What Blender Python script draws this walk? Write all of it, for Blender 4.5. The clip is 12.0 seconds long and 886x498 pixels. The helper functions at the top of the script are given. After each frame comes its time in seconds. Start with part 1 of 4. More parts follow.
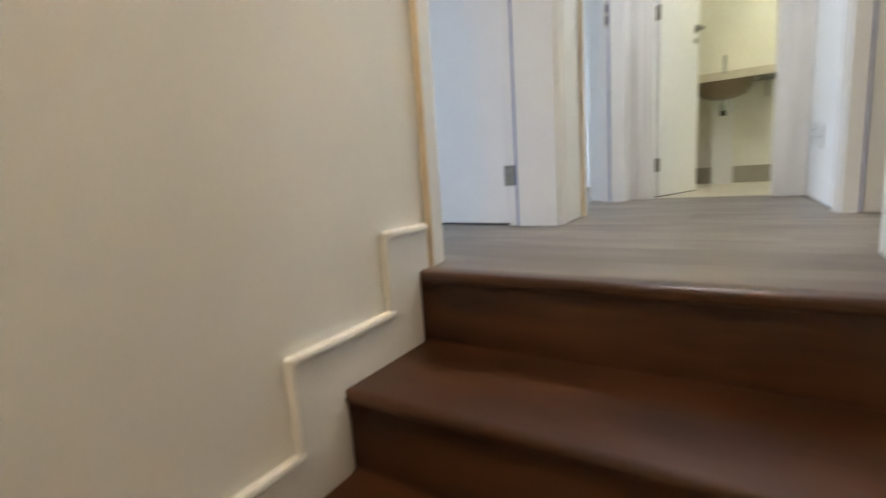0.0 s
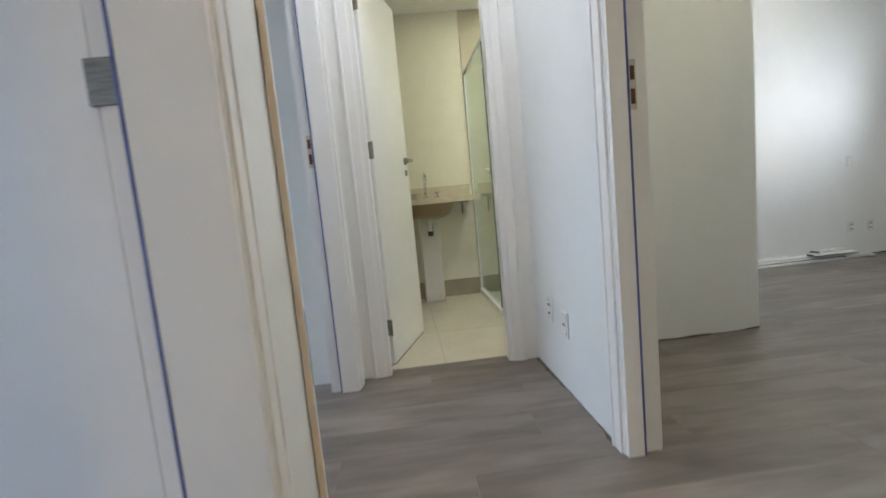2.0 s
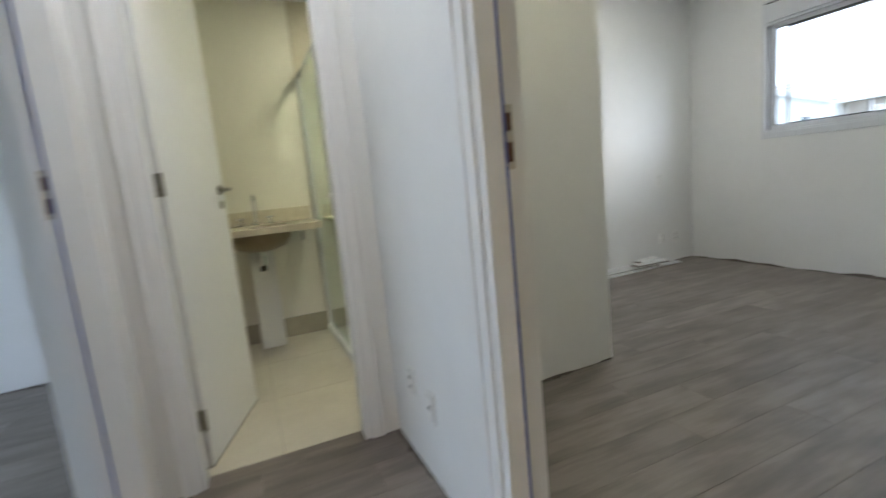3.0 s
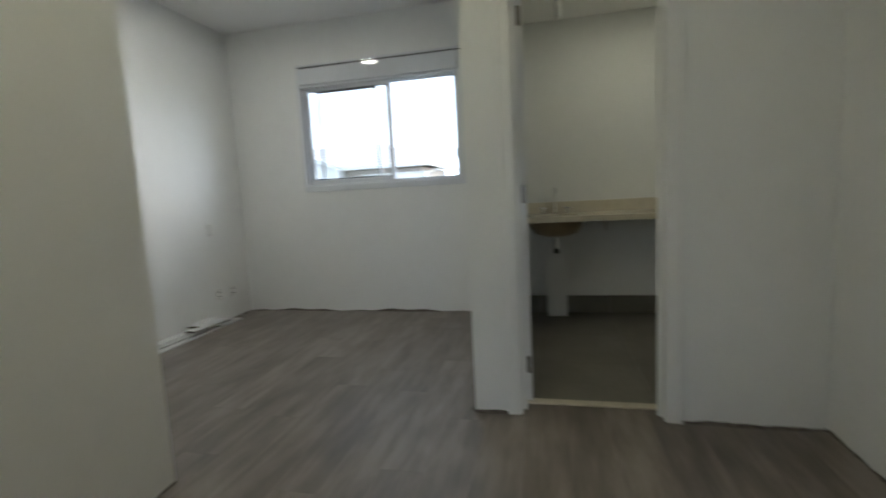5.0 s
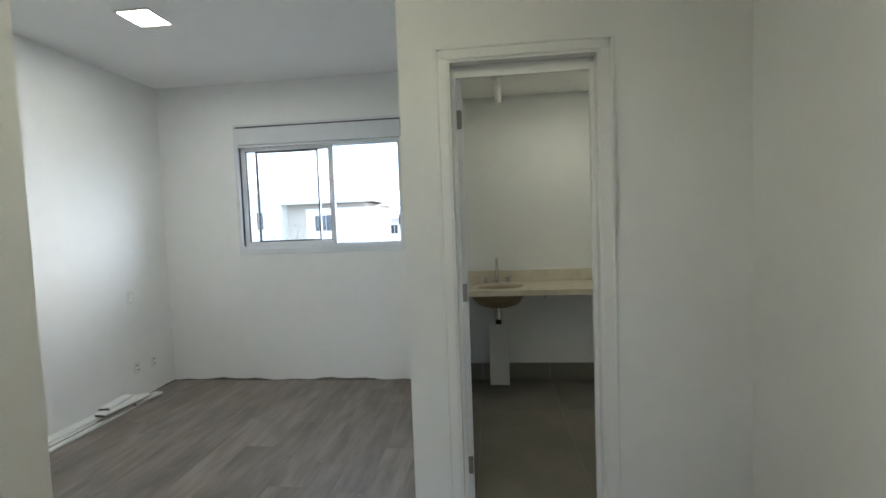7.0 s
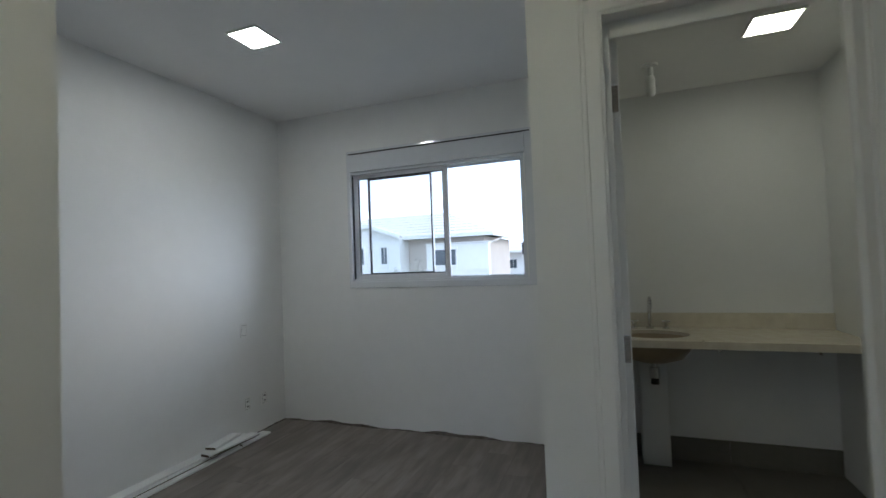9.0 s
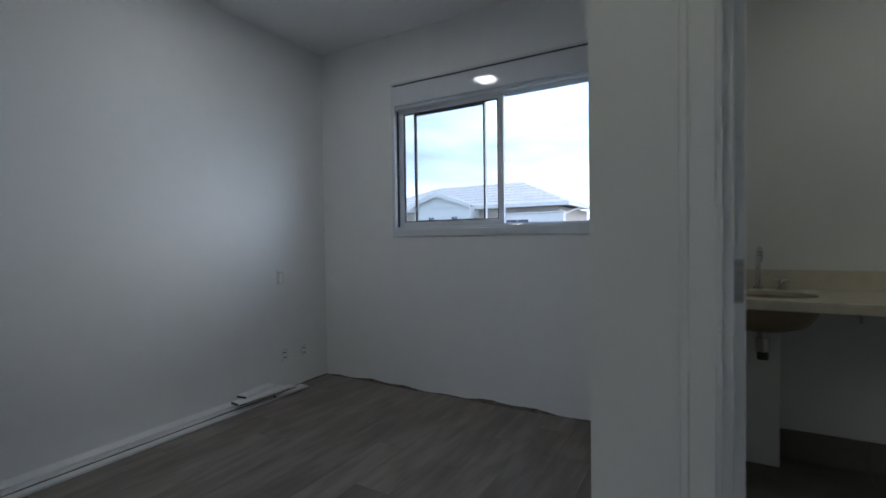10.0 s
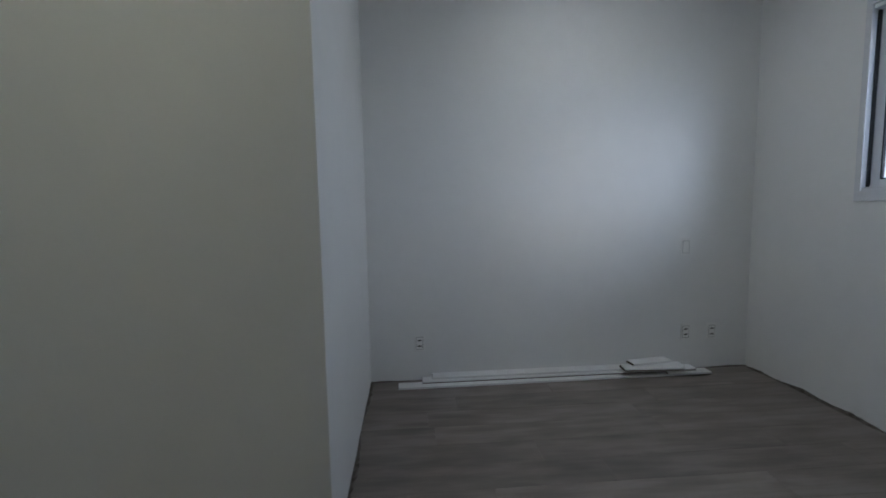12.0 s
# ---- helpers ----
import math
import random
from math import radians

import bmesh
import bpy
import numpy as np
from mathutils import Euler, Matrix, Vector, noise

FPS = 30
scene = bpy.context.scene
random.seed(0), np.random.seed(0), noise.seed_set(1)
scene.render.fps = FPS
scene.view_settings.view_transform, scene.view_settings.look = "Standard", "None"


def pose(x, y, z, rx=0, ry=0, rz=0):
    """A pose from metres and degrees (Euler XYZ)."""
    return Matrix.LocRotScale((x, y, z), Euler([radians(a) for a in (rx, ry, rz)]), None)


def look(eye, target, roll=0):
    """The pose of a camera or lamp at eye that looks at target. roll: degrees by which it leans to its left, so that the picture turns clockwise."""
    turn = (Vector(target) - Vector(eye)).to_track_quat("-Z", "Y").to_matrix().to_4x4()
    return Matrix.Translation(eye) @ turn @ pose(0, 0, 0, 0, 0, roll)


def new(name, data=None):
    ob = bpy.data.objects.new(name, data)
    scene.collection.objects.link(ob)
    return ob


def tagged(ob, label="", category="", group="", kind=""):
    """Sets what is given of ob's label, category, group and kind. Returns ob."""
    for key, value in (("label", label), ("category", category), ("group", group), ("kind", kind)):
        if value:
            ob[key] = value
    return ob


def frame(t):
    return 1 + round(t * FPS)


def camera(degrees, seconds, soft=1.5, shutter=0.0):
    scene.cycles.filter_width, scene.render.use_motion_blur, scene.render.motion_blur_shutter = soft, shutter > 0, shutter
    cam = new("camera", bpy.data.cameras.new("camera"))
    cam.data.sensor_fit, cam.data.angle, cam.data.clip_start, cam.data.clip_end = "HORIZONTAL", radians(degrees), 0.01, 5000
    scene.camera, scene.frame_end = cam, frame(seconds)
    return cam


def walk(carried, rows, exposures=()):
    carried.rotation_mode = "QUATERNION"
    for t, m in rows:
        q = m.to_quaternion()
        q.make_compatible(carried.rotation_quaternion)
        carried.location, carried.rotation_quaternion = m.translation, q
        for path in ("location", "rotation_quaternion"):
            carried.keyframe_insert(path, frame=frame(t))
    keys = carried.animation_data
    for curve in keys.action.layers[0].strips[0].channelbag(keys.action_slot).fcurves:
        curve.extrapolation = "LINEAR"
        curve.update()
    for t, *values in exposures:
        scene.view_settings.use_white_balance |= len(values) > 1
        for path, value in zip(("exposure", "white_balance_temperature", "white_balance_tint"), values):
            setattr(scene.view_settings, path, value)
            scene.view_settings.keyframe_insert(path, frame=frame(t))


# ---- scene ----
cam = camera(88.2, 12.0, shutter=0.5)
PATH = [
    (0, (-0.377, -2.341, 0.247), (-1.428, -0.67, -0.07), -3.8),
    (0.5, (-0.527, -2.178, 0.447), (-1.051, -0.28, 0.098), -4.5),
    (1, (-0.591, -1.926, 0.589), (-0.759, 0.042, 0.275), -3.8),
    (1.5, (-0.657, -1.656, 0.761), (-0.698, 0.32, 0.455), -5.1),
    (2, (-0.659, -1.38, 0.897), (-0.495, 0.602, 0.682), -5.4),
    (2.5, (-0.602, -1.16, 1.047), (-0.29, 0.796, 0.768), -5.0),
    (3, (-0.52, -0.942, 1.103), (0.26, 0.876, 0.81), -5.5),
    (3.2, (-0.453, -0.864, 1.141), (0.508, 0.864, 0.844), -5.7),
    (4.8, (-0.13, -0.529, 1.104), (1.73, 0.176, 0.897), -2.5),
    (5, (-0.129, -0.495, 1.094), (1.806, -0.041, 0.866), -3.0),
    (5.5, (-0.149, -0.483, 1.108), (1.814, -0.444, 0.728), -3.7),
    (6, (-0.123, -0.5, 1.209), (1.846, -0.399, 0.867), -2.0),
    (6.5, (-0.08, -0.513, 1.369), (1.906, -0.38, 1.181), -1.9),
    (8.3, (0.174, -0.479, 1.468), (2.105, 0.042, 1.479), -1.0),
    (8.5, (0.279, -0.418, 1.459), (2.187, 0.183, 1.485), -0.8),
    (9, (0.541, -0.356, 1.396), (2.411, 0.349, 1.457), -2.2),
    (9.5, (0.805, -0.363, 1.302), (2.6, 0.517, 1.336), -0.3),
    (10, (1.076, -0.325, 1.179), (2.806, 0.678, 1.136), -0.8),
    (10.5, (1.296, -0.272, 1.041), (2.886, 0.940, 1.012), -0.2),
    (11, (1.586, -0.239, 1.210), (2.513, 1.523, 1.010), 2.5),
    (11.5, (1.650, -0.378, 1.235), (1.977, 1.587, 1.057), 1.0),
    (12, (1.588, -0.502, 1.231), (1.736, 1.483, 1.032), -1.0),
]
EXPOSURES = [(0.0, 2.3, 6450, 11), (1.0, 2.4, 6150, 11), (2.0, 1.82, 6250, 11), (3.2, 1.5, 6350, 10), (5.5, 1.05, 6450, 8), (6.5, 1.75, 6300, 8), (8.5, 0.76, 6050, 10), (9.0, 0.68, 5950, 10), (10.5, 0.05, 5600, 12), (11.5, 0.26, 5600, 12), (12.0, 0.52, 5650, 12)]
walk(cam, [(t, look(eye, target, roll)) for t, eye, target, roll in PATH], EXPOSURES)

# ---- world and sun ----
world = bpy.data.worlds.new("sky")
scene.world = world
world.use_nodes = True
wn, wl = world.node_tree.nodes, world.node_tree.links
wn.clear()
w_out = wn.new("ShaderNodeOutputWorld")
w_bg = wn.new("ShaderNodeBackground")
w_sky = wn.new("ShaderNodeTexSky")
w_sky.sky_type = "NISHITA"
w_sky.sun_disc = False
w_sky.sun_elevation, w_sky.sun_rotation = radians(12), radians(145)
w_sky.air_density, w_sky.dust_density = 1.0, 2.0
w_co = wn.new("ShaderNodeTexCoord")
w_map = wn.new("ShaderNodeMapping")
w_map.inputs["Scale"].default_value = (1.2, 1.2, 5.0)
w_noise = wn.new("ShaderNodeTexNoise")
w_noise.inputs["Scale"].default_value = 1.6
w_noise.inputs["Detail"].default_value = 6.0
w_ramp = wn.new("ShaderNodeValToRGB")
w_ramp.color_ramp.elements[0].position, w_ramp.color_ramp.elements[1].position = 0.36, 0.62
w_ramp.color_ramp.elements[0].color = (0.25, 0.25, 0.25, 1)
w_ramp.color_ramp.elements[1].color = (0.78, 0.78, 0.78, 1)
w_mix = wn.new("ShaderNodeMixRGB")
w_mix.inputs[2].default_value = (10.8, 12.8, 16.0, 1)
wl.new(w_co.outputs["Generated"], w_map.inputs["Vector"])
wl.new(w_map.outputs["Vector"], w_noise.inputs["Vector"])
wl.new(w_noise.outputs["Fac"], w_ramp.inputs["Fac"])
# cloud thickens to an even white haze towards the horizon
w_sep = wn.new("ShaderNodeSeparateXYZ")
w_haze = wn.new("ShaderNodeMapRange")
w_haze.interpolation_type = "SMOOTHSTEP"
w_haze.inputs["From Min"].default_value, w_haze.inputs["From Max"].default_value = 0.06, 0.19
w_haze.inputs["To Min"].default_value, w_haze.inputs["To Max"].default_value = 1.0, 0.0
w_max = wn.new("ShaderNodeMath")
w_max.operation = "MAXIMUM"
wl.new(w_co.outputs["Generated"], w_sep.inputs["Vector"])
wl.new(w_sep.outputs["Z"], w_haze.inputs["Value"])
wl.new(w_haze.outputs["Result"], w_max.inputs[0])
wl.new(w_ramp.outputs["Color"], w_max.inputs[1])
wl.new(w_max.outputs[0], w_mix.inputs[0])
wl.new(w_sky.outputs["Color"], w_mix.inputs[1])
wl.new(w_mix.outputs["Color"], w_bg.inputs["Color"])
w_bg.inputs["Strength"].default_value = 0.15
wl.new(w_bg.outputs["Background"], w_out.inputs["Surface"])

sun = new("sun", bpy.data.lights.new("sun", "SUN"))
# a low, hazy sun behind thin cloud, east-south-east
sun.data.energy, sun.data.angle, sun.data.color = 1.10, radians(39), (0.80, 0.88, 1.0)
sun.matrix_world = look((10.9, -15.4, 3.0), (0, 0, 0))


# ---- materials ----
def material(name, colour, rough=0.6, metal=0.0, spec=0.5):
    m = bpy.data.materials.new(name)
    m.use_nodes = True
    b = m.node_tree.nodes["Principled BSDF"]
    b.inputs["Base Color"].default_value = (*colour, 1)
    b.inputs["Roughness"].default_value = rough
    b.inputs["Metallic"].default_value = metal
    b.inputs["Specular IOR Level"].default_value = spec
    return m, m.node_tree.nodes, m.node_tree.links, b


def varied(name, dark, light, scale, rough=0.6, metal=0.0, bump=0.0, bump_scale=200.0, stretch=(1, 1, 1), spec=0.5, detail=5.0,
           coords="Object", island=0.0, spots=None, rough_var=0.0):
    """A surface with large blotches and fine grain: colour between dark and light, with fine relief."""
    m, n, l, b = material(name, light, rough, metal, spec)
    co = n.new("ShaderNodeTexCoord")
    mp = n.new("ShaderNodeMapping")
    mp.inputs["Scale"].default_value = stretch
    l.new(co.outputs[coords], mp.inputs["Vector"])
    source = mp.outputs["Vector"]
    big = n.new("ShaderNodeTexNoise")
    big.inputs["Scale"].default_value, big.inputs["Detail"].default_value = scale, detail
    fine = n.new("ShaderNodeTexNoise")
    fine.inputs["Scale"].default_value, fine.inputs["Detail"].default_value = scale * 9, 3.0
    l.new(source, big.inputs["Vector"])
    l.new(source, fine.inputs["Vector"])
    add = n.new("ShaderNodeMath")
    add.operation = "MULTIPLY_ADD"
    l.new(fine.outputs["Fac"], add.inputs[0])
    add.inputs[1].default_value = 0.35
    l.new(big.outputs["Fac"], add.inputs[2])
    ramp = n.new("ShaderNodeValToRGB")
    ramp.color_ramp.elements[0].position, ramp.color_ramp.elements[1].position = 0.42, 0.95
    ramp.color_ramp.elements[0].color, ramp.color_ramp.elements[1].color = (*dark, 1), (*light, 1)
    l.new(add.outputs[0], ramp.inputs["Fac"])
    colour = ramp.outputs["Color"]
    if island:
        info = n.new("ShaderNodeObjectInfo")
        hsv = n.new("ShaderNodeHueSaturation")
        rng = n.new("ShaderNodeMapRange")
        rng.inputs["To Min"].default_value, rng.inputs["To Max"].default_value = 1 - island, 1 + island
        l.new(info.outputs["Random"], rng.inputs["Value"])
        l.new(rng.outputs["Result"], hsv.inputs["Value"])
        l.new(colour, hsv.inputs["Color"])
        colour = hsv.outputs["Color"]
    l.new(colour, b.inputs["Base Color"])
    if rough_var:
        rr = n.new("ShaderNodeMapRange")
        rr.inputs["To Min"].default_value, rr.inputs["To Max"].default_value = rough - rough_var, rough + rough_var
        l.new(big.outputs["Fac"], rr.inputs["Value"])
        l.new(rr.outputs["Result"], b.inputs["Roughness"])
    if bump:
        rel = n.new("ShaderNodeTexNoise")
        rel.inputs["Scale"].default_value, rel.inputs["Detail"].default_value = bump_scale, 4.0
        l.new(source, rel.inputs["Vector"])
        bp = n.new("ShaderNodeBump")
        bp.inputs["Strength"].default_value, bp.inputs["Distance"].default_value = bump, 0.002
        l.new(rel.outputs["Fac"], bp.inputs["Height"])
        l.new(bp.outputs["Normal"], b.inputs["Normal"])
    return m


def plank_wood(name, dark, mid, light, rough, contrast=0.12):
    """Printed oak planks: long grain along local x, shifted and toned from plank to plank."""
    m, n, l, b = material(name, mid, rough)
    co = n.new("ShaderNodeTexCoord")
    info = n.new("ShaderNodeObjectInfo")
    shift = n.new("ShaderNodeVectorMath")
    shift.operation = "MULTIPLY_ADD"
    shift.inputs[1].default_value = (37.0, 11.0, 5.0)
    l.new(info.outputs["Random"], shift.inputs[0])
    l.new(co.outputs["Object"], shift.inputs[2])
    mp = n.new("ShaderNodeMapping")
    mp.inputs["Scale"].default_value = (2.2, 11.0, 11.0)
    l.new(shift.outputs["Vector"], mp.inputs["Vector"])
    g1 = n.new("ShaderNodeTexNoise")
    g1.inputs["Scale"].default_value, g1.inputs["Detail"].default_value, g1.inputs["Distortion"].default_value = 1.2, 6.0, 0.15
    l.new(mp.outputs["Vector"], g1.inputs["Vector"])
    mp2 = n.new("ShaderNodeMapping")
    mp2.inputs["Scale"].default_value = (5.0, 70.0, 70.0)
    l.new(shift.outputs["Vector"], mp2.inputs["Vector"])
    g2 = n.new("ShaderNodeTexNoise")
    g2.inputs["Scale"].default_value, g2.inputs["Detail"].default_value = 1.0, 3.0
    l.new(mp2.outputs["Vector"], g2.inputs["Vector"])
    mp3 = n.new("ShaderNodeMapping")
    mp3.inputs["Scale"].default_value = (2.6, 6.0, 6.0)
    l.new(shift.outputs["Vector"], mp3.inputs["Vector"])
    g3 = n.new("ShaderNodeTexNoise")
    g3.inputs["Scale"].default_value = 1.3
    l.new(mp3.outputs["Vector"], g3.inputs["Vector"])
    s1 = n.new("ShaderNodeMath")
    s1.operation = "MULTIPLY_ADD"
    l.new(g2.outputs["Fac"], s1.inputs[0])
    s1.inputs[1].default_value = 0.2
    l.new(g1.outputs["Fac"], s1.inputs[2])
    s2 = n.new("ShaderNodeMath")
    s2.operation = "MULTIPLY_ADD"
    l.new(g3.outputs["Fac"], s2.inputs[0])
    s2.inputs[1].default_value = 0.45
    l.new(s1.outputs[0], s2.inputs[2])
    ramp = n.new("ShaderNodeValToRGB")
    e = ramp.color_ramp.elements
    e[0].position, e[0].color = 0.55, (*dark, 1)
    e[1].position, e[1].color = 1.0, (*light, 1)
    mid_stop = e.new(0.80)
    mid_stop.color = (*mid, 1)
    l.new(s2.outputs[0], ramp.inputs["Fac"])
    hsv = n.new("ShaderNodeHueSaturation")
    rng = n.new("ShaderNodeMapRange")
    rng.inputs["To Min"].default_value, rng.inputs["To Max"].default_value = 1 - contrast, 1 + contrast
    l.new(info.outputs["Random"], rng.inputs["Value"])
    l.new(rng.outputs["Result"], hsv.inputs["Value"])
    l.new(ramp.outputs["Color"], hsv.inputs["Color"])
    l.new(hsv.outputs["Color"], b.inputs["Base Color"])
    bp = n.new("ShaderNodeBump")
    bp.inputs["Strength"].default_value, bp.inputs["Distance"].default_value = 0.25, 0.001
    l.new(g2.outputs["Fac"], bp.inputs["Height"])
    l.new(bp.outputs["Normal"], b.inputs["Normal"])
    rr = n.new("ShaderNodeMapRange")
    rr.inputs["To Min"].default_value, rr.inputs["To Max"].default_value = rough - 0.08, rough + 0.1
    l.new(g1.outputs["Fac"], rr.inputs["Value"])
    l.new(rr.outputs["Result"], b.inputs["Roughness"])
    return m


def glowing(name, colour, strength):
    m, n, l, b = material(name, (0.9, 0.9, 0.9), 0.4)
    b.inputs["Emission Color"].default_value = (*colour, 1)
    b.inputs["Emission Strength"].default_value = strength
    return m


def clear_glass(name, tint):
    m, n, l, b = material(name, tint, 0.0)
    b.inputs["Transmission Weight"].default_value = 1.0
    b.inputs["IOR"].default_value = 1.45
    return m


WALL = varied("white_wall_paint", (0.755, 0.76, 0.75), (0.815, 0.82, 0.81), 0.9, rough=0.55, bump=0.06, bump_scale=90.0, spec=0.4, rough_var=0.05)
CEIL = varied("ceiling_paint", (0.84, 0.84, 0.83), (0.89, 0.89, 0.88), 0.7, rough=0.8, bump=0.06, bump_scale=120.0, spec=0.3)
LACQUER = varied("white_door_lacquer", (0.76, 0.765, 0.77), (0.82, 0.82, 0.82), 1.5, rough=0.38, bump=0.03, bump_scale=60.0)
TRIM = varied("white_trim_paint", (0.775, 0.775, 0.765), (0.815, 0.815, 0.805), 2.0, rough=0.42, bump=0.05, bump_scale=80.0)
SKIRT = varied("white_skirting_wrap", (0.78, 0.78, 0.77), (0.84, 0.84, 0.83), 3.0, rough=0.35, bump=0.03)
SEAL = varied("blue_grey_seal", (0.06, 0.09, 0.28), (0.11, 0.16, 0.42), 30.0, rough=0.6)
STEEL = varied("brushed_steel", (0.20, 0.18, 0.155), (0.34, 0.315, 0.285), 20.0, rough=0.38, metal=1.0, bump=0.08, stretch=(1, 1, 8))
SATIN = varied("satin_steel", (0.50, 0.46, 0.39), (0.64, 0.60, 0.52), 20.0, rough=0.42, metal=1.0, bump=0.05)
BORE = varied("bored_wood", (0.06, 0.022, 0.012), (0.13, 0.055, 0.03), 60.0, rough=0.8)
CHROME = varied("chrome", (0.55, 0.55, 0.56), (0.75, 0.75, 0.76), 10.0, rough=0.12, metal=1.0)
DARK = varied("dark_socket", (0.015, 0.012, 0.01), (0.03, 0.025, 0.02), 60.0, rough=0.7)
GROOVE_SHADE = varied("groove_shade", (0.22, 0.22, 0.22), (0.30, 0.30, 0.30), 40.0, rough=0.8)
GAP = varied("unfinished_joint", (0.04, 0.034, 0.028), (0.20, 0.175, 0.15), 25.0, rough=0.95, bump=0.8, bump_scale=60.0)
FLOOR = plank_wood("grey_oak_laminate", (0.120, 0.101, 0.086), (0.182, 0.156, 0.135), (0.240, 0.209, 0.183), 0.44, 0.13)
STAIR = plank_wood("red_brown_stair_wood", (0.036, 0.013, 0.006), (0.068, 0.026, 0.011), (0.10, 0.041, 0.018), 0.34)
UNDER = varied("screed", (0.05, 0.045, 0.04), (0.10, 0.09, 0.08), 6.0, rough=0.95)
TILE = varied("cream_porcelain_tile", (0.50, 0.46, 0.37), (0.60, 0.56, 0.46), 3.0, rough=0.32, bump=0.04, bump_scale=50.0, island=0.03)
# the hall bath's tile, darkened to carry the ensuite's dim light
TILE_DIM = varied("dimmed_porcelain_tile", (0.14, 0.132, 0.11), (0.20, 0.188, 0.158), 3.0, rough=0.42, bump=0.04, bump_scale=50.0, island=0.03)
TILE_BASE = varied("beige_skirting_tile", (0.33, 0.30, 0.235), (0.42, 0.385, 0.31), 3.0, rough=0.35, bump=0.04, bump_scale=50.0, island=0.03)
TAN = varied("raw_wood_edge", (0.66, 0.56, 0.42), (0.74, 0.65, 0.52), 12.0, rough=0.7, stretch=(1, 1, 0.1))
GROUT = varied("grout", (0.30, 0.28, 0.25), (0.38, 0.36, 0.32), 40.0, rough=0.9)
BATH_WALL = varied("bath_wall_paint", (0.76, 0.74, 0.66), (0.83, 0.81, 0.73), 0.8, rough=0.5, bump=0.06, bump_scale=80.0)
STONE = varied("cream_stone", (0.58, 0.53, 0.42), (0.68, 0.63, 0.52), 16.0, rough=0.26, bump=0.03, detail=8.0)
CERAMIC = varied("glazed_ceramic", (0.27, 0.21, 0.135), (0.35, 0.28, 0.19), 4.0, rough=0.35)
PLASTIC = varied("white_plastic", (0.74, 0.74, 0.72), (0.82, 0.82, 0.8), 6.0, rough=0.35)
ALU = varied("white_aluminium", (0.66, 0.68, 0.71), (0.74, 0.76, 0.79), 2.0, rough=0.05, bump=0.006)
ALU_DARK = varied("black_gasket", (0.012, 0.013, 0.016), (0.03, 0.03, 0.035), 30.0, rough=0.6)
MDF = varied("raw_board_core", (0.05, 0.035, 0.025), (0.13, 0.10, 0.07), 60.0, rough=0.9)
GLASS = clear_glass("window_glass", (0.97, 0.99, 0.985))
GREEN_GLASS = clear_glass("green_edged_shower_glass", (0.88, 0.97, 0.92))
GLASS_EDGE = varied("green_glass_edge", (0.010, 0.050, 0.030), (0.030, 0.10, 0.065), 9.0, rough=0.35)
LED_COOL = glowing("led_cool", (1.0, 0.985, 0.90), 36.0)
# glow of the two unseen panels added over bedroom entry and hall
NOOK_FILL = glowing("nook_fill", (1.0, 0.94, 0.66), 26.0)
HALL_FILL = glowing("hall_fill", (0.97, 0.98, 1.0), 33.0)
LED_WARM = glowing("led_warm", (1.0, 0.96, 0.68), 34.0)
LED_SUITE = glowing("led_suite", (1.0, 0.97, 0.76), 12.0)
STAIR_FILL = glowing("stair_fill", (1.0, 0.73, 0.41), 46.0)
H_WHITE = varied("white_render", (0.78, 0.76, 0.73), (0.85, 0.83, 0.80), 0.4, rough=0.9, bump=0.1)
H_BEIGE = varied("greige_render", (0.54, 0.48, 0.43), (0.62, 0.56, 0.50), 0.4, rough=0.9, bump=0.1)
H_ROOF = varied("pale_roof_tiles", (0.66, 0.60, 0.56), (0.77, 0.71, 0.66), 1.2, rough=0.85, bump=0.4, bump_scale=12.0)
H_GLASS = varied("dark_window_glass", (0.04, 0.05, 0.06), (0.08, 0.10, 0.12), 1.0, rough=0.12)
GROUND = varied("lawn_and_paving", (0.10, 0.11, 0.07), (0.26, 0.25, 0.22), 0.12, rough=0.95, bump=0.3, bump_scale=8.0)


# ---- builders ----
def box(bm, x0, y0, z0, x1, y1, z1, bevel=0.0):
    r = bmesh.ops.create_cube(bm, size=1.0)
    bmesh.ops.scale(bm, vec=(x1 - x0, y1 - y0, z1 - z0), verts=r["verts"])
    bmesh.ops.translate(bm, vec=((x0 + x1) / 2, (y0 + y1) / 2, (z0 + z1) / 2), verts=r["verts"])
    if bevel:
        edges = list({e for v in r["verts"] for e in v.link_edges})
        bmesh.ops.bevel(bm, geom=edges, offset=bevel, segments=2, affect="EDGES", profile=0.5)
    return bm


def boxes(*bounds, bevel=0.0):
    bm = bmesh.new()
    for q in bounds:
        box(bm, *q, bevel=bevel)
    return bm


def rod(bm, a, b, r, seg=16, r2=None):
    a, b = Vector(a), Vector(b)
    d = b - a
    m = Matrix.Translation((a + b) / 2) @ d.to_track_quat("Z", "Y").to_matrix().to_4x4()
    bmesh.ops.create_cone(bm, cap_ends=True, segments=seg, radius1=r, radius2=r if r2 is None else r2, depth=d.length, matrix=m)
    return bm


def mesh_of(name, bm, mat, smooth=False):
    bmesh.ops.recalc_face_normals(bm, faces=bm.faces)
    me = bpy.data.meshes.new(name)
    bm.to_mesh(me)
    bm.free()
    me.materials.append(mat)
    if smooth:
        for p in me.polygons:
            p.use_smooth = True
    return me


WORLD_PLACED = set()   # bases whose parts are built in world coordinates


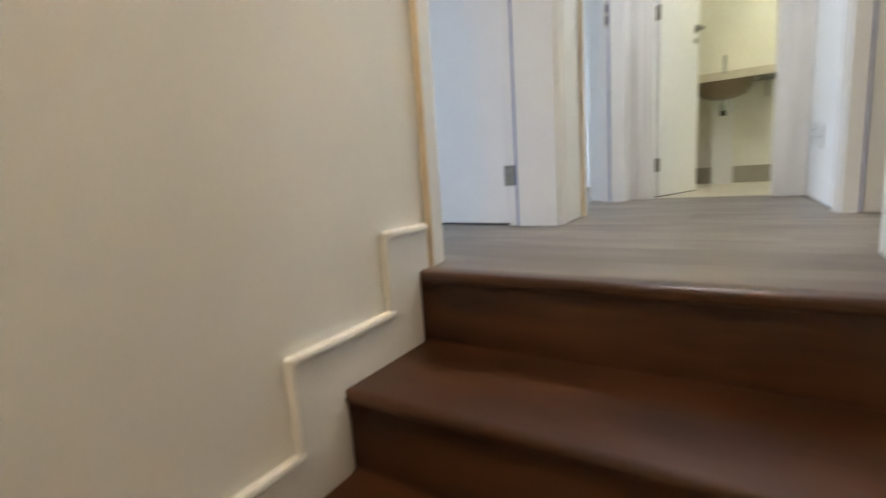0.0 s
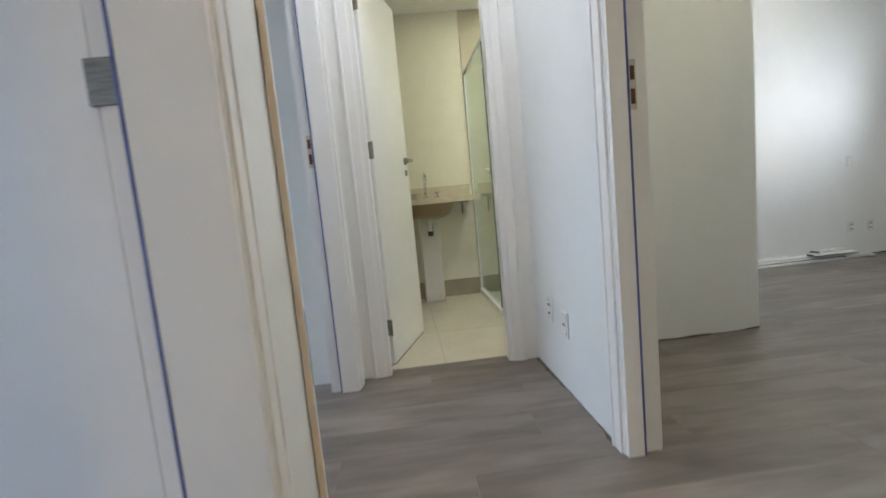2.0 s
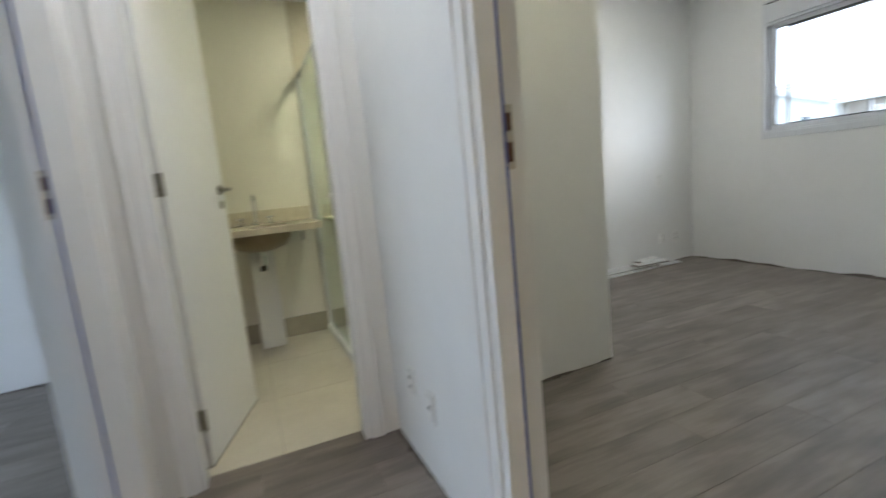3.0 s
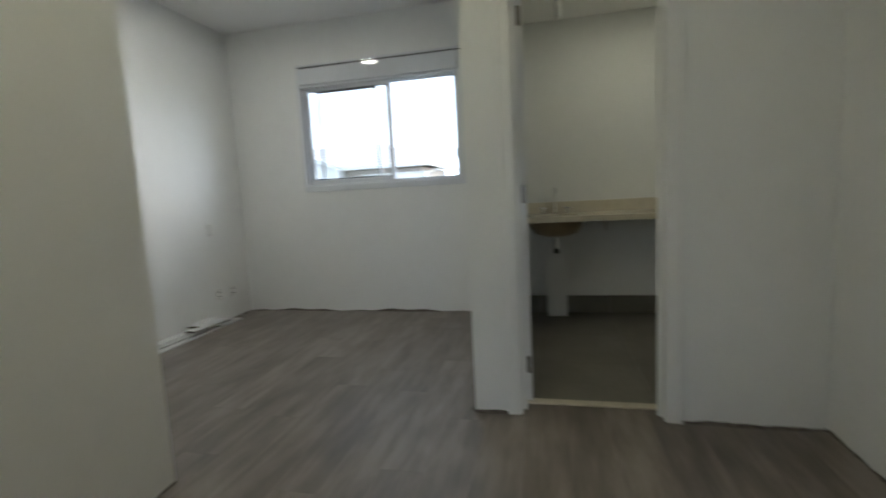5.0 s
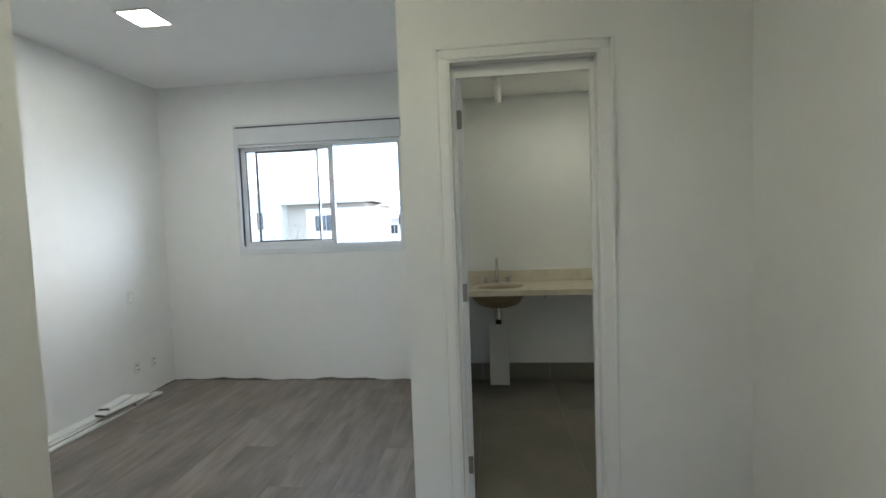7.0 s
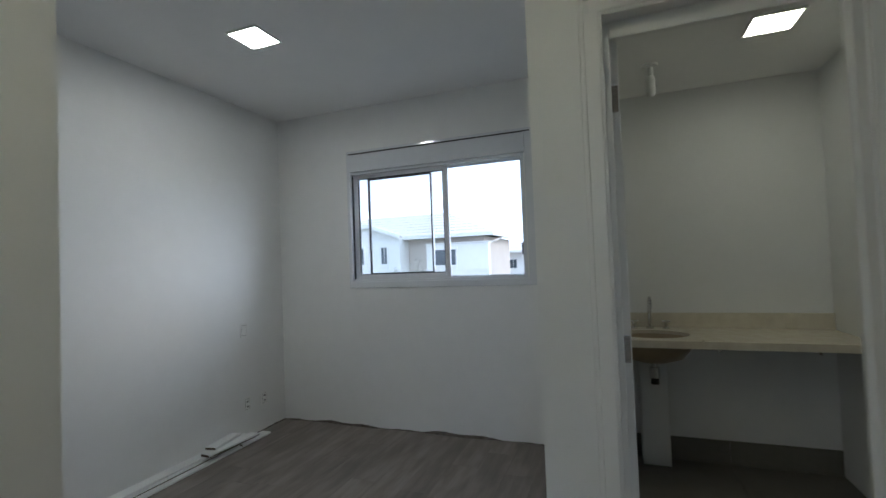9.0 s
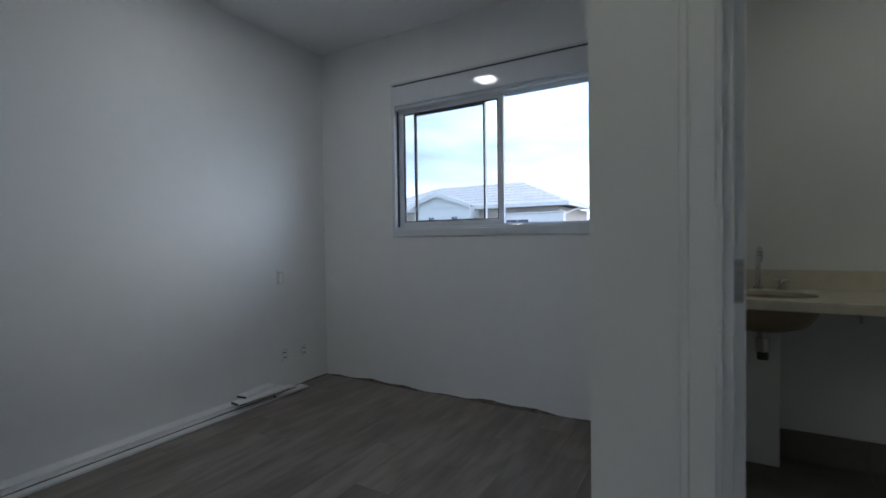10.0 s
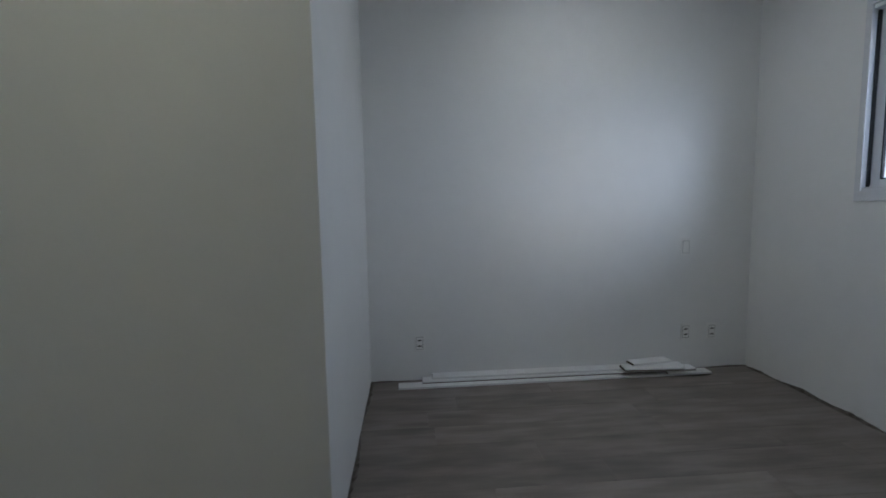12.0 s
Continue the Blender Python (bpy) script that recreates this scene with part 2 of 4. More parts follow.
def part(name, bm, mat, parent, label="", m=None, smooth=False):
    """One mesh object under a thing or a part; m places the parent's local coordinates."""
    if m is not None:
        bm.transform(m)
    ob = new(name, mesh_of(name, bm, mat, smooth))
    ob.parent = parent
    if parent.name in WORLD_PLACED:
        ob.matrix_parent_inverse = Matrix.Translation(-parent.location)
    if label:
        tagged(ob, label)
    return ob


def solid(name, bm, mat, label, category, kind="structure", group="", smooth=False):
    return tagged(new(name, mesh_of(name, bm, mat, smooth)), label, category, group, kind)


def base(name, at, label, category, kind="", group="", local=False):
    """The empty at the foot of a thing; local: its parts are built round its own origin."""
    ob = new(name)
    ob.location = at
    if not local:
        WORLD_PLACED.add(ob.name)
    ob.empty_display_size = 0.1
    return tagged(ob, label, category, group, kind)


def lathe(bm, profile, at=(0, 0, 0), seg=24, stretch=(1, 1)):
    """A turned shape from (radius, height) pairs."""
    rings = []
    for r, z in profile:
        rings.append([bm.verts.new((at[0] + stretch[0] * r * math.cos(2 * math.pi * k / seg), at[1] + stretch[1] * r * math.sin(2 * math.pi * k / seg), at[2] + z)) for k in range(seg)])
    for a, b in zip(rings, rings[1:]):
        for k in range(seg):
            bm.faces.new((a[k], a[(k + 1) % seg], b[(k + 1) % seg], b[k]))
    return bm


# ---- large structure ----
TOP = 2.80      # bedroom and hall ceiling
LOW = 2.52      # bath ceilings
DOOR = 2.158    # clear door height

P = "smooth white painted plaster wall"
SY0, SY1 = -0.998, -0.348      # ensuite doorway
WY0, WY1, WZ0, WZ1 = 0.275, 1.840, 1.25, 2.36
solid("wall_hall_east", boxes((0, 0.025, 0, 0.12, 1.09, TOP), (0, -0.91, DOOR + 0.025, 0.12, 0.025, TOP)), WALL, P + " between hall and bedroom", "wall")
solid("wall_stair_east", boxes((-0.055, -4.5, -3.0, 0.12, -0.91, TOP)), WALL, P + " beside the staircase", "wall")
solid("wall_stair_west", boxes((-1.22, -4.5, -3.0, -1.08, -1.265, TOP)), WALL, P + " beside the staircase", "wall")
solid("wall_hall_west", boxes((-1.22, -0.380, 0, -0.992, -0.014, TOP), (-1.22, -1.265, DOOR + 0.025, -0.992, -0.380, TOP),
                              (-1.12, -0.014, DOOR + 0.025, -0.992, 0.862, TOP)), WALL, P + " with two doorways in the hall", "wall")
solid("wall_hall_west_end", boxes((-1.08, 0.862, 0, -0.947, 0.970, TOP)), WALL, P + " by the bathroom door", "wall")
solid("wall_bath_door", boxes((-1.20, 0.970, 0, -0.84, 1.090, TOP), (-0.115, 0.970, 0, 0.0, 1.090, TOP), (-0.84, 0.970, DOOR + 0.025, -0.115, 1.090, TOP)),
      WALL, P + " with the hall bathroom doorway", "wall")
solid("wall_closet_south", boxes((0.12, 1.000, 0, 1.195, 1.115, TOP)), WALL, P + " ending in a sharp corner", "wall")
solid("wall_closet_east", boxes((1.195, 1.000, 0, 1.303, 2.600, TOP)), WALL, P + " of the bedroom recess", "wall")
solid("wall_north", boxes((1.175, 2.600, 0, 4.22, 2.78, TOP)), WALL, P + " with three power sockets, skirting not fitted", "wall")
solid("wall_window", boxes((4.043, -1.8, 0, 4.22, WY0, TOP), (4.043, WY1, 0, 4.22, 2.600, TOP), (4.043, WY0, 0, 4.22, WY1, WZ0), (4.043, WY0, WZ1, 4.22, WY1, TOP)),
      WALL, P + " with a wide sliding window", "wall")
solid("wall_suite_bath", boxes((2.06, -1.645, 0, 2.18, SY0 - 0.025, TOP), (2.06, SY1 + 0.025, 0, 2.18, -0.110, TOP), (2.06, SY0 - 0.025, DOOR + 0.025, 2.18, SY1 + 0.025, TOP)),
      WALL, P + " with the ensuite doorway", "wall")
solid("wall_suite_side", boxes((2.18, -0.230, 0, 4.043, -0.110, TOP)), WALL, P + " beside the ensuite bathroom", "wall")
solid("wall_south", boxes((0.12, -1.8, 0, 2.18, -1.645, TOP), (2.18, -1.8, 0, 4.043, -1.60, TOP)), WALL, P + " of the bedroom entry", "wall")
solid("wall_bath_north", boxes((-1.20, 2.78, 0, 1.175, 2.98, TOP)), BATH_WALL, "off-white painted wall behind the bathroom vanity", "wall")
solid("wall_bath_west", boxes((-1.20, 1.090, 0, -1.10, 2.78, TOP)), BATH_WALL, "off-white painted bathroom side wall", "wall")
solid("wall_room_north", boxes((-4.2, 2.86, 0, -1.20, 2.98, TOP)), WALL, P + " of the next bedroom", "wall")
solid("wall_room_partition", boxes((-4.2, -0.29, 0, -1.22, -0.17, TOP)), WALL, P + " between two bedrooms", "wall")
solid("wall_room_south", boxes((-4.2, -3.2, 0, -1.17, -3.08, TOP)), WALL, P + " of the far bedroom", "wall")
# unseen wall; its openings are added and sized to bring daylight into the side rooms
solid("wall_west", boxes((-4.38, -3.2, 0, -4.2, 2.98, 0.12), (-4.38, -3.2, 2.5, -4.2, 2.98, TOP), (-4.38, -3.2, 0.12, -4.2, -2.45, 2.5),
                         (-4.38, -1.0, 0.12, -4.2, 0.3, 2.5), (-4.38, 2.3, 0.12, -4.2, 2.98, 2.5)), WALL, P + " with two unseen openings added for daylight", "wall")
solid("wall_stair_south", boxes((-1.17, -4.62, -3.0, 0.12, -4.5, TOP)), WALL, P + " at the foot of the staircase", "wall")
solid("ceiling", boxes((-4.38, -4.62, TOP, 4.22, 2.98, TOP + 0.15)), CEIL, "flat matt white painted ceiling", "ceiling")
solid("ceiling_suite_bath", boxes((2.18, -1.60, LOW, 4.043, -0.230, LOW + 0.03)), CEIL, "lowered white plasterboard bathroom ceiling", "ceiling")
solid("ceiling_hall_bath", boxes((-1.10, 1.090, LOW, 1.175, 2.78, LOW + 0.03)), CEIL, "lowered white plasterboard bathroom ceiling", "ceiling")
solid("subfloor", boxes((-4.38, -1.32, -0.2, 4.22, 2.98, -0.012), (-4.38, -3.2, -0.2, -1.17, -1.32, -0.012), (0.12, -1.8, -0.2, 4.22, -1.32, -0.012)), UNDER, "dark screed under the floor boards", "subfloor")
solid("lower_storey", boxes((-4.38, -4.62, -3.0, -4.2, 2.98, -0.2), (4.043, -1.8, -3.0, 4.22, 2.98, -0.2), (-4.2, 2.80, -3.0, 4.043, 2.98, -0.2),
                            (-4.2, -4.62, -3.0, -1.17, -4.44, -0.2), (0.12, -1.8, -3.0, 4.043, -1.62, -0.2), (-1.17, -4.5, -3.05, 0.12, 2.8, -2.95)), H_WHITE, "plain rendered lower storey of the house", "wall")
solid("ground", boxes((-900, -900, -3.3, 900, 900, -3.06)), GROUND, "dull lawn and paving around the houses", "ground")


# ---- doorways ----
def frame_of(name, m, w, th, label, seal=True, h=DOOR, lead=0.0, raw_edge="", rebate=0.045, stop_from=-0.002, head_drop=0.040):
    """A lined doorway: local x along the opening from 0 to w, local y through the wall from the hall side (0) to the room side (th)."""
    d = base(name, (0, 0, 0), label, "door frame", "structure")
    step = th - rebate
    for u0, u1, s in ((-0.024, 0, 1), (w, w + 0.024, -1)):
        ld = lead if s > 0 else 0.0
        part("jamb", boxes((u0, -0.004 - ld, 0, u1, th + 0.004, h + 0.024), bevel=0.0015), TRIM, d, m=m)
        e = 0 if s > 0 else w
        part("stop", boxes((min(e, e + s * 0.020), stop_from - ld, 0, max(e, e + s * 0.020), step, h), bevel=0.002), TRIM, d, m=m)
        if seal:
            part("seal", boxes((min(e, e + s * 0.0215), step, 0.002, max(e, e + s * 0.0215), step + 0.006, h)), SEAL, d, "blue-grey rubber door seal", m=m)
        for v, t in ((-0.004 - ld, -1), (th + 0.004, 1)):
            o = u0 if s > 0 else u1
            q = boxes((min(o - s * 0.046, o + s * 0.014), min(v, v + t * 0.009), 0, max(o - s * 0.046, o + s * 0.014), max(v, v + t * 0.009), h + 0.012), bevel=0.002)
            box(q, min(o - s * 0.046, o - s * 0.030), min(v, v + t * 0.015), 0, max(o - s * 0.046, o - s * 0.030), max(v, v + t * 0.015), h + 0.07, bevel=0.004)
            part("casing", q, TRIM, d, m=m)
            if t < 0 and ("near" if s > 0 else "far") in raw_edge:
                part("raw_edge", boxes((min(o - s * 0.046, o - s * 0.0495), v - (0.020 if s > 0 else 0.006), 0, max(o - s * 0.046, o - s * 0.0495), v, h + 0.07)), TAN, d, "unpainted tan wood edge", m=m)
    part("head_jamb", boxes((0, -0.004, h, w, th + 0.004, h + 0.024), bevel=0.0015), TRIM, d, m=m)
    part("head_stop", boxes((0.020, stop_from, h - head_drop, w - 0.020, step, h), bevel=0.002), TRIM, d, m=m)
    if seal:
        part("head_seal", boxes((0.0215, step, h - 0.0375, w - 0.0215, step + 0.006, h)), SEAL, d, m=m)
    for v, t in ((-0.004, -1), (th + 0.004, 1)):
        q = boxes((-0.038, min(v, v + t * 0.009), h + 0.012, w + 0.038, max(v, v + t * 0.009), h + 0.068), bevel=0.002)
        box(q, -0.070, min(v, v + t * 0.015), h + 0.054, w + 0.070, max(v, v + t * 0.015), h + 0.070, bevel=0.004)
        part("head_casing", q, TRIM, d, m=m)
    return d


def strike(d, m, u, s, th, z):
    """Lock plate in the jamb, with two dark sockets."""
    v = th - 0.026
    pl = part("strike_plate", boxes((min(u, u + s * 0.002), v - 0.012, z - 0.075, max(u, u + s * 0.002), v + 0.012, z + 0.075), bevel=0.0006), SATIN, d, "satin steel strike plate", m=m)
    for a, b in ((-0.058, -0.012), (0.014, 0.056)):
        part("socket", boxes((min(u + s * 0.002, u + s * 0.003), v - 0.007, z + a, max(u + s * 0.002, u + s * 0.003), v + 0.007, z + b)), BORE, pl, m=m)


def frame_matrix(origin, u, v):
    return Matrix(((u[0], v[0], 0, origin[0]), (u[1], v[1], 0, origin[1]), (0, 0, 1, origin[2]), (0, 0, 0, 1)))


def leaf(d, hinge, angle, w, label, handle=0, flip=1, wing=0.0, hinge_z=(0.22, 1.06, 1.86), h=2.13):
    """A flush door leaf: from the hinge along angle (degrees from +x); thickness to the left of that way times flip."""
    m = Matrix.Translation(hinge) @ Matrix.Rotation(radians(angle), 4, "Z")
    lf = part("leaf", boxes((0.004, min(0, flip * 0.035), 0.010, w, max(0, flip * 0.035), h), bevel=0.002), LACQUER, d, label, m=m)
    part("bottom_edge", boxes((0.006, min(flip * 0.002, flip * 0.033), 0.004, w - 0.002, max(flip * 0.002, flip * 0.033), 0.0105)), DARK, lf, m=m)
    for z in hinge_z:
        hg = boxes((0.0015, min(flip * 0.002, flip * 0.031), z - 0.045, 0.006, max(flip * 0.002, flip * 0.031), z + 0.045), bevel=0.001)
        box(hg, -0.016, min(-flip * 0.002, -flip * 0.0005), z - 0.045, 0.004, max(-flip * 0.002, -flip * 0.0005), z + 0.045)
        if wing:
            box(hg, -wing, min(flip * 0.036, flip * 0.049), z - 0.045, 0.012, max(flip * 0.036, flip * 0.049), z + 0.045, bevel=0.001)
        rod(hg, (-0.003, -flip * 0.003, z - 0.045), (-0.003, -flip * 0.003, z + 0.045), 0.006, 12)
        part("hinge", hg, STEEL, lf, "brushed steel butt hinge", m=m)
    if handle:
        for side, y0 in ((-flip, 0.0), (flip, flip * 0.035)):
            hb = bmesh.new()
            rod(hb, (w - 0.06, y0, handle), (w - 0.06, y0 + side * 0.010, handle), 0.024, 20)
            rod(hb, (w - 0.06, y0 + side * 0.010, handle), (w - 0.06, y0 + side * 0.052, handle), 0.009, 12)
            box(hb, w - 0.175, min(y0 + side * 0.040, y0 + side * 0.056), handle - 0.009, w - 0.050, max(y0 + side * 0.040, y0 + side * 0.056), handle + 0.009, bevel=0.006)
            rod(hb, (w - 0.06, y0, handle - 0.075), (w - 0.06, y0 + side * 0.006, handle - 0.075), 0.020, 20)
            part("lever_handle", hb, STEEL, lf, "brushed steel lever handle with key rose", m=m)
    return lf


M_BED = frame_matrix((0, -0.885, 0), (0, 1), (1, 0))
d1 = frame_of("door_1", M_BED, 0.885, 0.12, "white lined doorway into the bedroom with moulded casing", lead=0.055, rebate=0.066)
strike(d1, M_BED, 0.885, -1, 0.106, 1.19)
M_LEFT = frame_matrix((-0.994, -1.24, 0), (0, 1), (-1, 0))
d2 = frame_of("door_2", M_LEFT, 0.835, 0.222, "white lined doorway with its plain leaf standing open", lead=-0.086, raw_edge="near far")
leaf(d2, (-1.224, -0.362, 0), 177.5, 0.80, "flush white lacquered door leaf, standing open", wing=0.045, hinge_z=(0.226, 1.185, 1.95))
M_ROOM = frame_matrix((-0.950, 0.012, 0), (0, 1), (-1, 0))
d3 = frame_of("door_3", M_ROOM, 0.830, 0.13, "white lined doorway into the next bedroom", lead=-0.042, raw_edge="near")
strike(d3, M_ROOM, 0.830, -1, 0.13, 1.175)
M_BATH = frame_matrix((-0.815, 0.970, 0), (1, 0), (0, 1))
d4 = frame_of("door_4", M_BATH, 0.675, 0.12, "white lined bathroom doorway with its leaf open inwards", seal=False)
leaf(d4, (-0.780, 1.108, 0), 72, 0.63, "flush white door leaf, open into the bathroom", handle=1.165, hinge_z=(0.22, 1.19, 1.95))
M_SUITE = frame_matrix((2.06, SY0, 0), (0, 1), (1, 0))
d5 = frame_of("door_5", M_SUITE, SY1 - SY0, 0.12, "white lined ensuite doorway with its leaf folded back", seal=False, stop_from=0.050, head_drop=0.056)
leaf(d5, (2.186, SY1 - 0.010, 0), 6, 0.60, "flush white door leaf folded back into the ensuite", flip=-1, hinge_z=(0.206, 1.085, 1.93))
solid("threshold_suite", boxes((2.172, SY0 + 0.002, 0, 2.222, SY1 - 0.002, 0.012), bevel=0.003), STONE, "pale stone threshold under the ensuite door", "threshold")

# ---- staircase ----
stairs = base("staircase", (-0.5, -1.3, 0), "closed red-brown stained wooden staircase with rounded nosings", "staircase")
RISE, RUN, NOSE = 0.195, 0.31, -1.37
SX0, SX1 = -1.08, -0.055
for k in range(10):
    y, z = NOSE - RUN * k, -RISE * k
    part("riser", boxes((SX0, y + 0.022, z - RISE - 0.004, SX1, y + 0.042, z - 0.03)), STAIR, stairs)
    if k:
        part("tread", boxes((SX0, y, z - 0.03, SX1, y + RUN + 0.03, z), bevel=0.011), STAIR, stairs)
    else:
        part("landing_nosing", boxes((SX0, y, z - 0.03, SX1, y + 0.052, z + 0.0015), bevel=0.010), STAIR, stairs)


def stepped_skirt(name, x, s, y_end, label):
    """White skirting that follows the steps: a band above each tread and before each riser, with a moulded top edge."""
    d = base(name, (x, y_end, 0), label, "skirting", "structure")
    hgt, wid = 0.105, 0.12
    for k in range(6):
        y, z = NOSE - RUN * k, -RISE * k
        top_y = y_end if k == 0 else y + RUN - wid
        x0, x1 = min(x, x + s * 0.015), max(x, x + s * 0.015)
        b = boxes((x0, y, z, x1, top_y, z + hgt))
        box(b, x0, y - wid, z - RISE, x1, y, z + hgt)
        part("skirting_board", b, SKIRT, d)
        x0, x1 = min(x, x + s * 0.025), max(x, x + s * 0.025)
        b = boxes((x0, y - wid, z + hgt - 0.001, x1, top_y, z + hgt + 0.019), bevel=0.007)
        box(b, x0, y - wid - 0.019, z - RISE + hgt + 0.019, x1, y - wid + 0.001, z + hgt + 0.019, bevel=0.007)
        part("moulding", b, SKIRT, d)


stepped_skirt("skirting_stair_west", SX0, 1, -1.325, "white stepped skirting with a moulded top edge")
stepped_skirt("skirting_stair_east", SX1, -1, -0.957, "white stepped skirting with a moulded top edge")


# ---- window ----
window = base("window_1", (4.043, 1.05, 1.25), "white aluminium sliding window with shutter box, half open", "window", "structure")
X = 4.043
CY0, CY1, CZ0, CZ1 = 0.200, 1.85, 1.203, 2.413
b = boxes((X - 0.012, CY0, CZ0, X, CY1, CZ0 + 0.055), (X - 0.012, CY0, CZ0 + 0.055, X, CY0 + 0.065, CZ1 - 0.02), (X - 0.012, CY1 - 0.034, CZ0 + 0.055, X, CY1, CZ1 - 0.02),
          (X - 0.012, CY0, CZ1 - 0.02, X, CY1, CZ1), bevel=0.003)
part("trim_frame", b, ALU, window)
part("shutter_box", boxes((X - 0.020, CY0 + 0.065, 2.226, X + 0.16, CY1 - 0.034, 2.380), bevel=0.006), ALU, window, "glossy white roller shutter box")
# solid black strip paints the shade in the gap above the shutter box
part("gap_shade_strip", boxes((X - 0.0135, CY0 + 0.02, 2.384, X - 0.002, CY1 - 0.02, 2.392)), ALU_DARK, window)
b = boxes((X, WY0, WZ0, X + 0.16, WY0 + 0.03, 2.226), (X, WY1 - 0.015, WZ0, X + 0.16, WY1, 2.226), (X, WY0 + 0.03, WZ0, X + 0.16, WY1 - 0.015, WZ0 + 0.025),
          (X, WY0 + 0.03, 2.204, X + 0.16, WY1 - 0.015, 2.225), bevel=0.003)
for v in (0.045, 0.085, 0.125):
    box(b, X + v, WY0 + 0.03, WZ0 + 0.025, X + v + 0.005, WY1 - 0.015, WZ0 + 0.037)
    box(b, X + v, WY0 + 0.03, 2.196, X + v + 0.005, WY1 - 0.015, 2.2045)
part("track_frame", b, ALU, window)


def sash(y0, y1, x, wide, name, g=0.006):
    z0, z1 = WZ0 + 0.028, 2.203
    s = part(name, boxes((x, y0, z0, x + 0.028, y0 + wide, z1), (x, y1 - wide, z0, x + 0.028, y1, z1), (x, y0 + wide, z0, x + 0.028, y1 - wide, z0 + 0.04),
                         (x, y0 + wide, z1 - 0.030, x + 0.028, y1 - wide, z1), bevel=0.002), ALU, window)
    part("gasket", boxes((x + 0.004, y0 + wide, z0 + 0.04, x + 0.024, y0 + wide + g, z1 - 0.030), (x + 0.004, y1 - wide - g, z0 + 0.04, x + 0.024, y1 - wide, z1 - 0.030),
                         (x + 0.004, y0 + wide + g, z0 + 0.04, x + 0.024, y1 - wide - g, z0 + 0.04 + g), (x + 0.004, y0 + wide + g, z1 - 0.030 - g, x + 0.024, y1 - wide - g, z1 - 0.030)), ALU_DARK, s)
    p = part("pane", boxes((x + 0.011, y0 + wide + 0.001, z0 + 0.041, x + 0.016, y1 - wide - 0.001, z1 - 0.0301)), GLASS, s)
    p.visible_shadow = False
    return s


front = sash(0.922, 1.818, X + 0.052, 0.042, "sash")
part("pull", boxes((X + 0.045, 0.934, 1.60, X + 0.053, 0.956, 1.72), bevel=0.003), ALU, front)
sash(1.080, 1.702, X + 0.092, 0.006, "sash", 0.012)
part("side_seal", boxes((X + 0.030, WY1 - 0.022, 1.280, X + 0.048, WY1 - 0.0152, 2.200)), ALU_DARK, window)
part("side_seal", boxes((X + 0.050, WY0 + 0.0302, 1.280, X + 0.060, WY0 + 0.0365, 2.195)), ALU_DARK, window)
part("latch", boxes((X + 0.02, WY0 + 0.03, 1.44, X + 0.04, WY0 + 0.045, 1.53), bevel=0.003), ALU_DARK, window, "small black latch")


# ---- lamps ----
def panel_lamp(name, x, y, z, w, glow, label):
    d = base(name, (x, y, z), label, "ceiling light", local=True)
    t = w / 2
    f = boxes((-t - 0.012, -t - 0.012, -0.012, -t, t + 0.012, 0), (t, -t - 0.012, -0.012, t + 0.012, t + 0.012, 0), (-t, -t - 0.012, -0.012, t, -t, 0), (-t, t, -0.012, t, t + 0.012, 0), bevel=0.002)
    part("frame", f, PLASTIC, d)
    part("diffuser", boxes((-t, -t, -0.009, t, t, -0.001)), glow, d, "glowing square LED diffuser")
    return d


panel_lamp("ceiling_light", 2.695, 1.618, TOP, 0.20, LED_COOL, "small square recessed LED panel, switched on")
panel_lamp("ceiling_light", 3.20, -1.13, LOW, 0.20, LED_SUITE, "small square recessed LED panel, switched on")
panel_lamp("ceiling_light", 0.50, 2.0, LOW, 0.20, LED_WARM, "small square recessed LED panel, switched on")
# unseen panel, added to give the stair walls their warm light
panel_lamp("ceiling_light", -0.5, -2.9, TOP, 0.20, STAIR_FILL, "unseen warm LED panel added to light the stairs")

# these two are unseen, added to brighten the bedroom entry and the hall
panel_lamp("ceiling_light", 0.78, -0.05, TOP, 0.20, NOOK_FILL, "small square recessed LED panel, switched on")
panel_lamp("ceiling_light", -0.5, 0.30, TOP, 0.20, HALL_FILL, "small square recessed LED panel, switched on")

pend = base("lamp_holder", (3.49, -0.595, LOW), "white ceiling lamp holder with a bare compact bulb", "lamp", local=True)
part("rose", lathe(bmesh.new(), [(0.0, 0), (0.045, 0), (0.045, -0.012), (0.02, -0.018), (0.0, -0.018)]), PLASTIC, pend, smooth=False)
part("socket", lathe(bmesh.new(), [(0.0, -0.016), (0.016, -0.016), (0.018, -0.07), (0.0, -0.07)]), PLASTIC, pend)
part("bulb", lathe(bmesh.new(), [(0.0, -0.068), (0.022, -0.070), (0.026, -0.09), (0.026, -0.165), (0.018, -0.185), (0.0, -0.190)]), PLASTIC, pend, "unlit opal bulb", smooth=True)


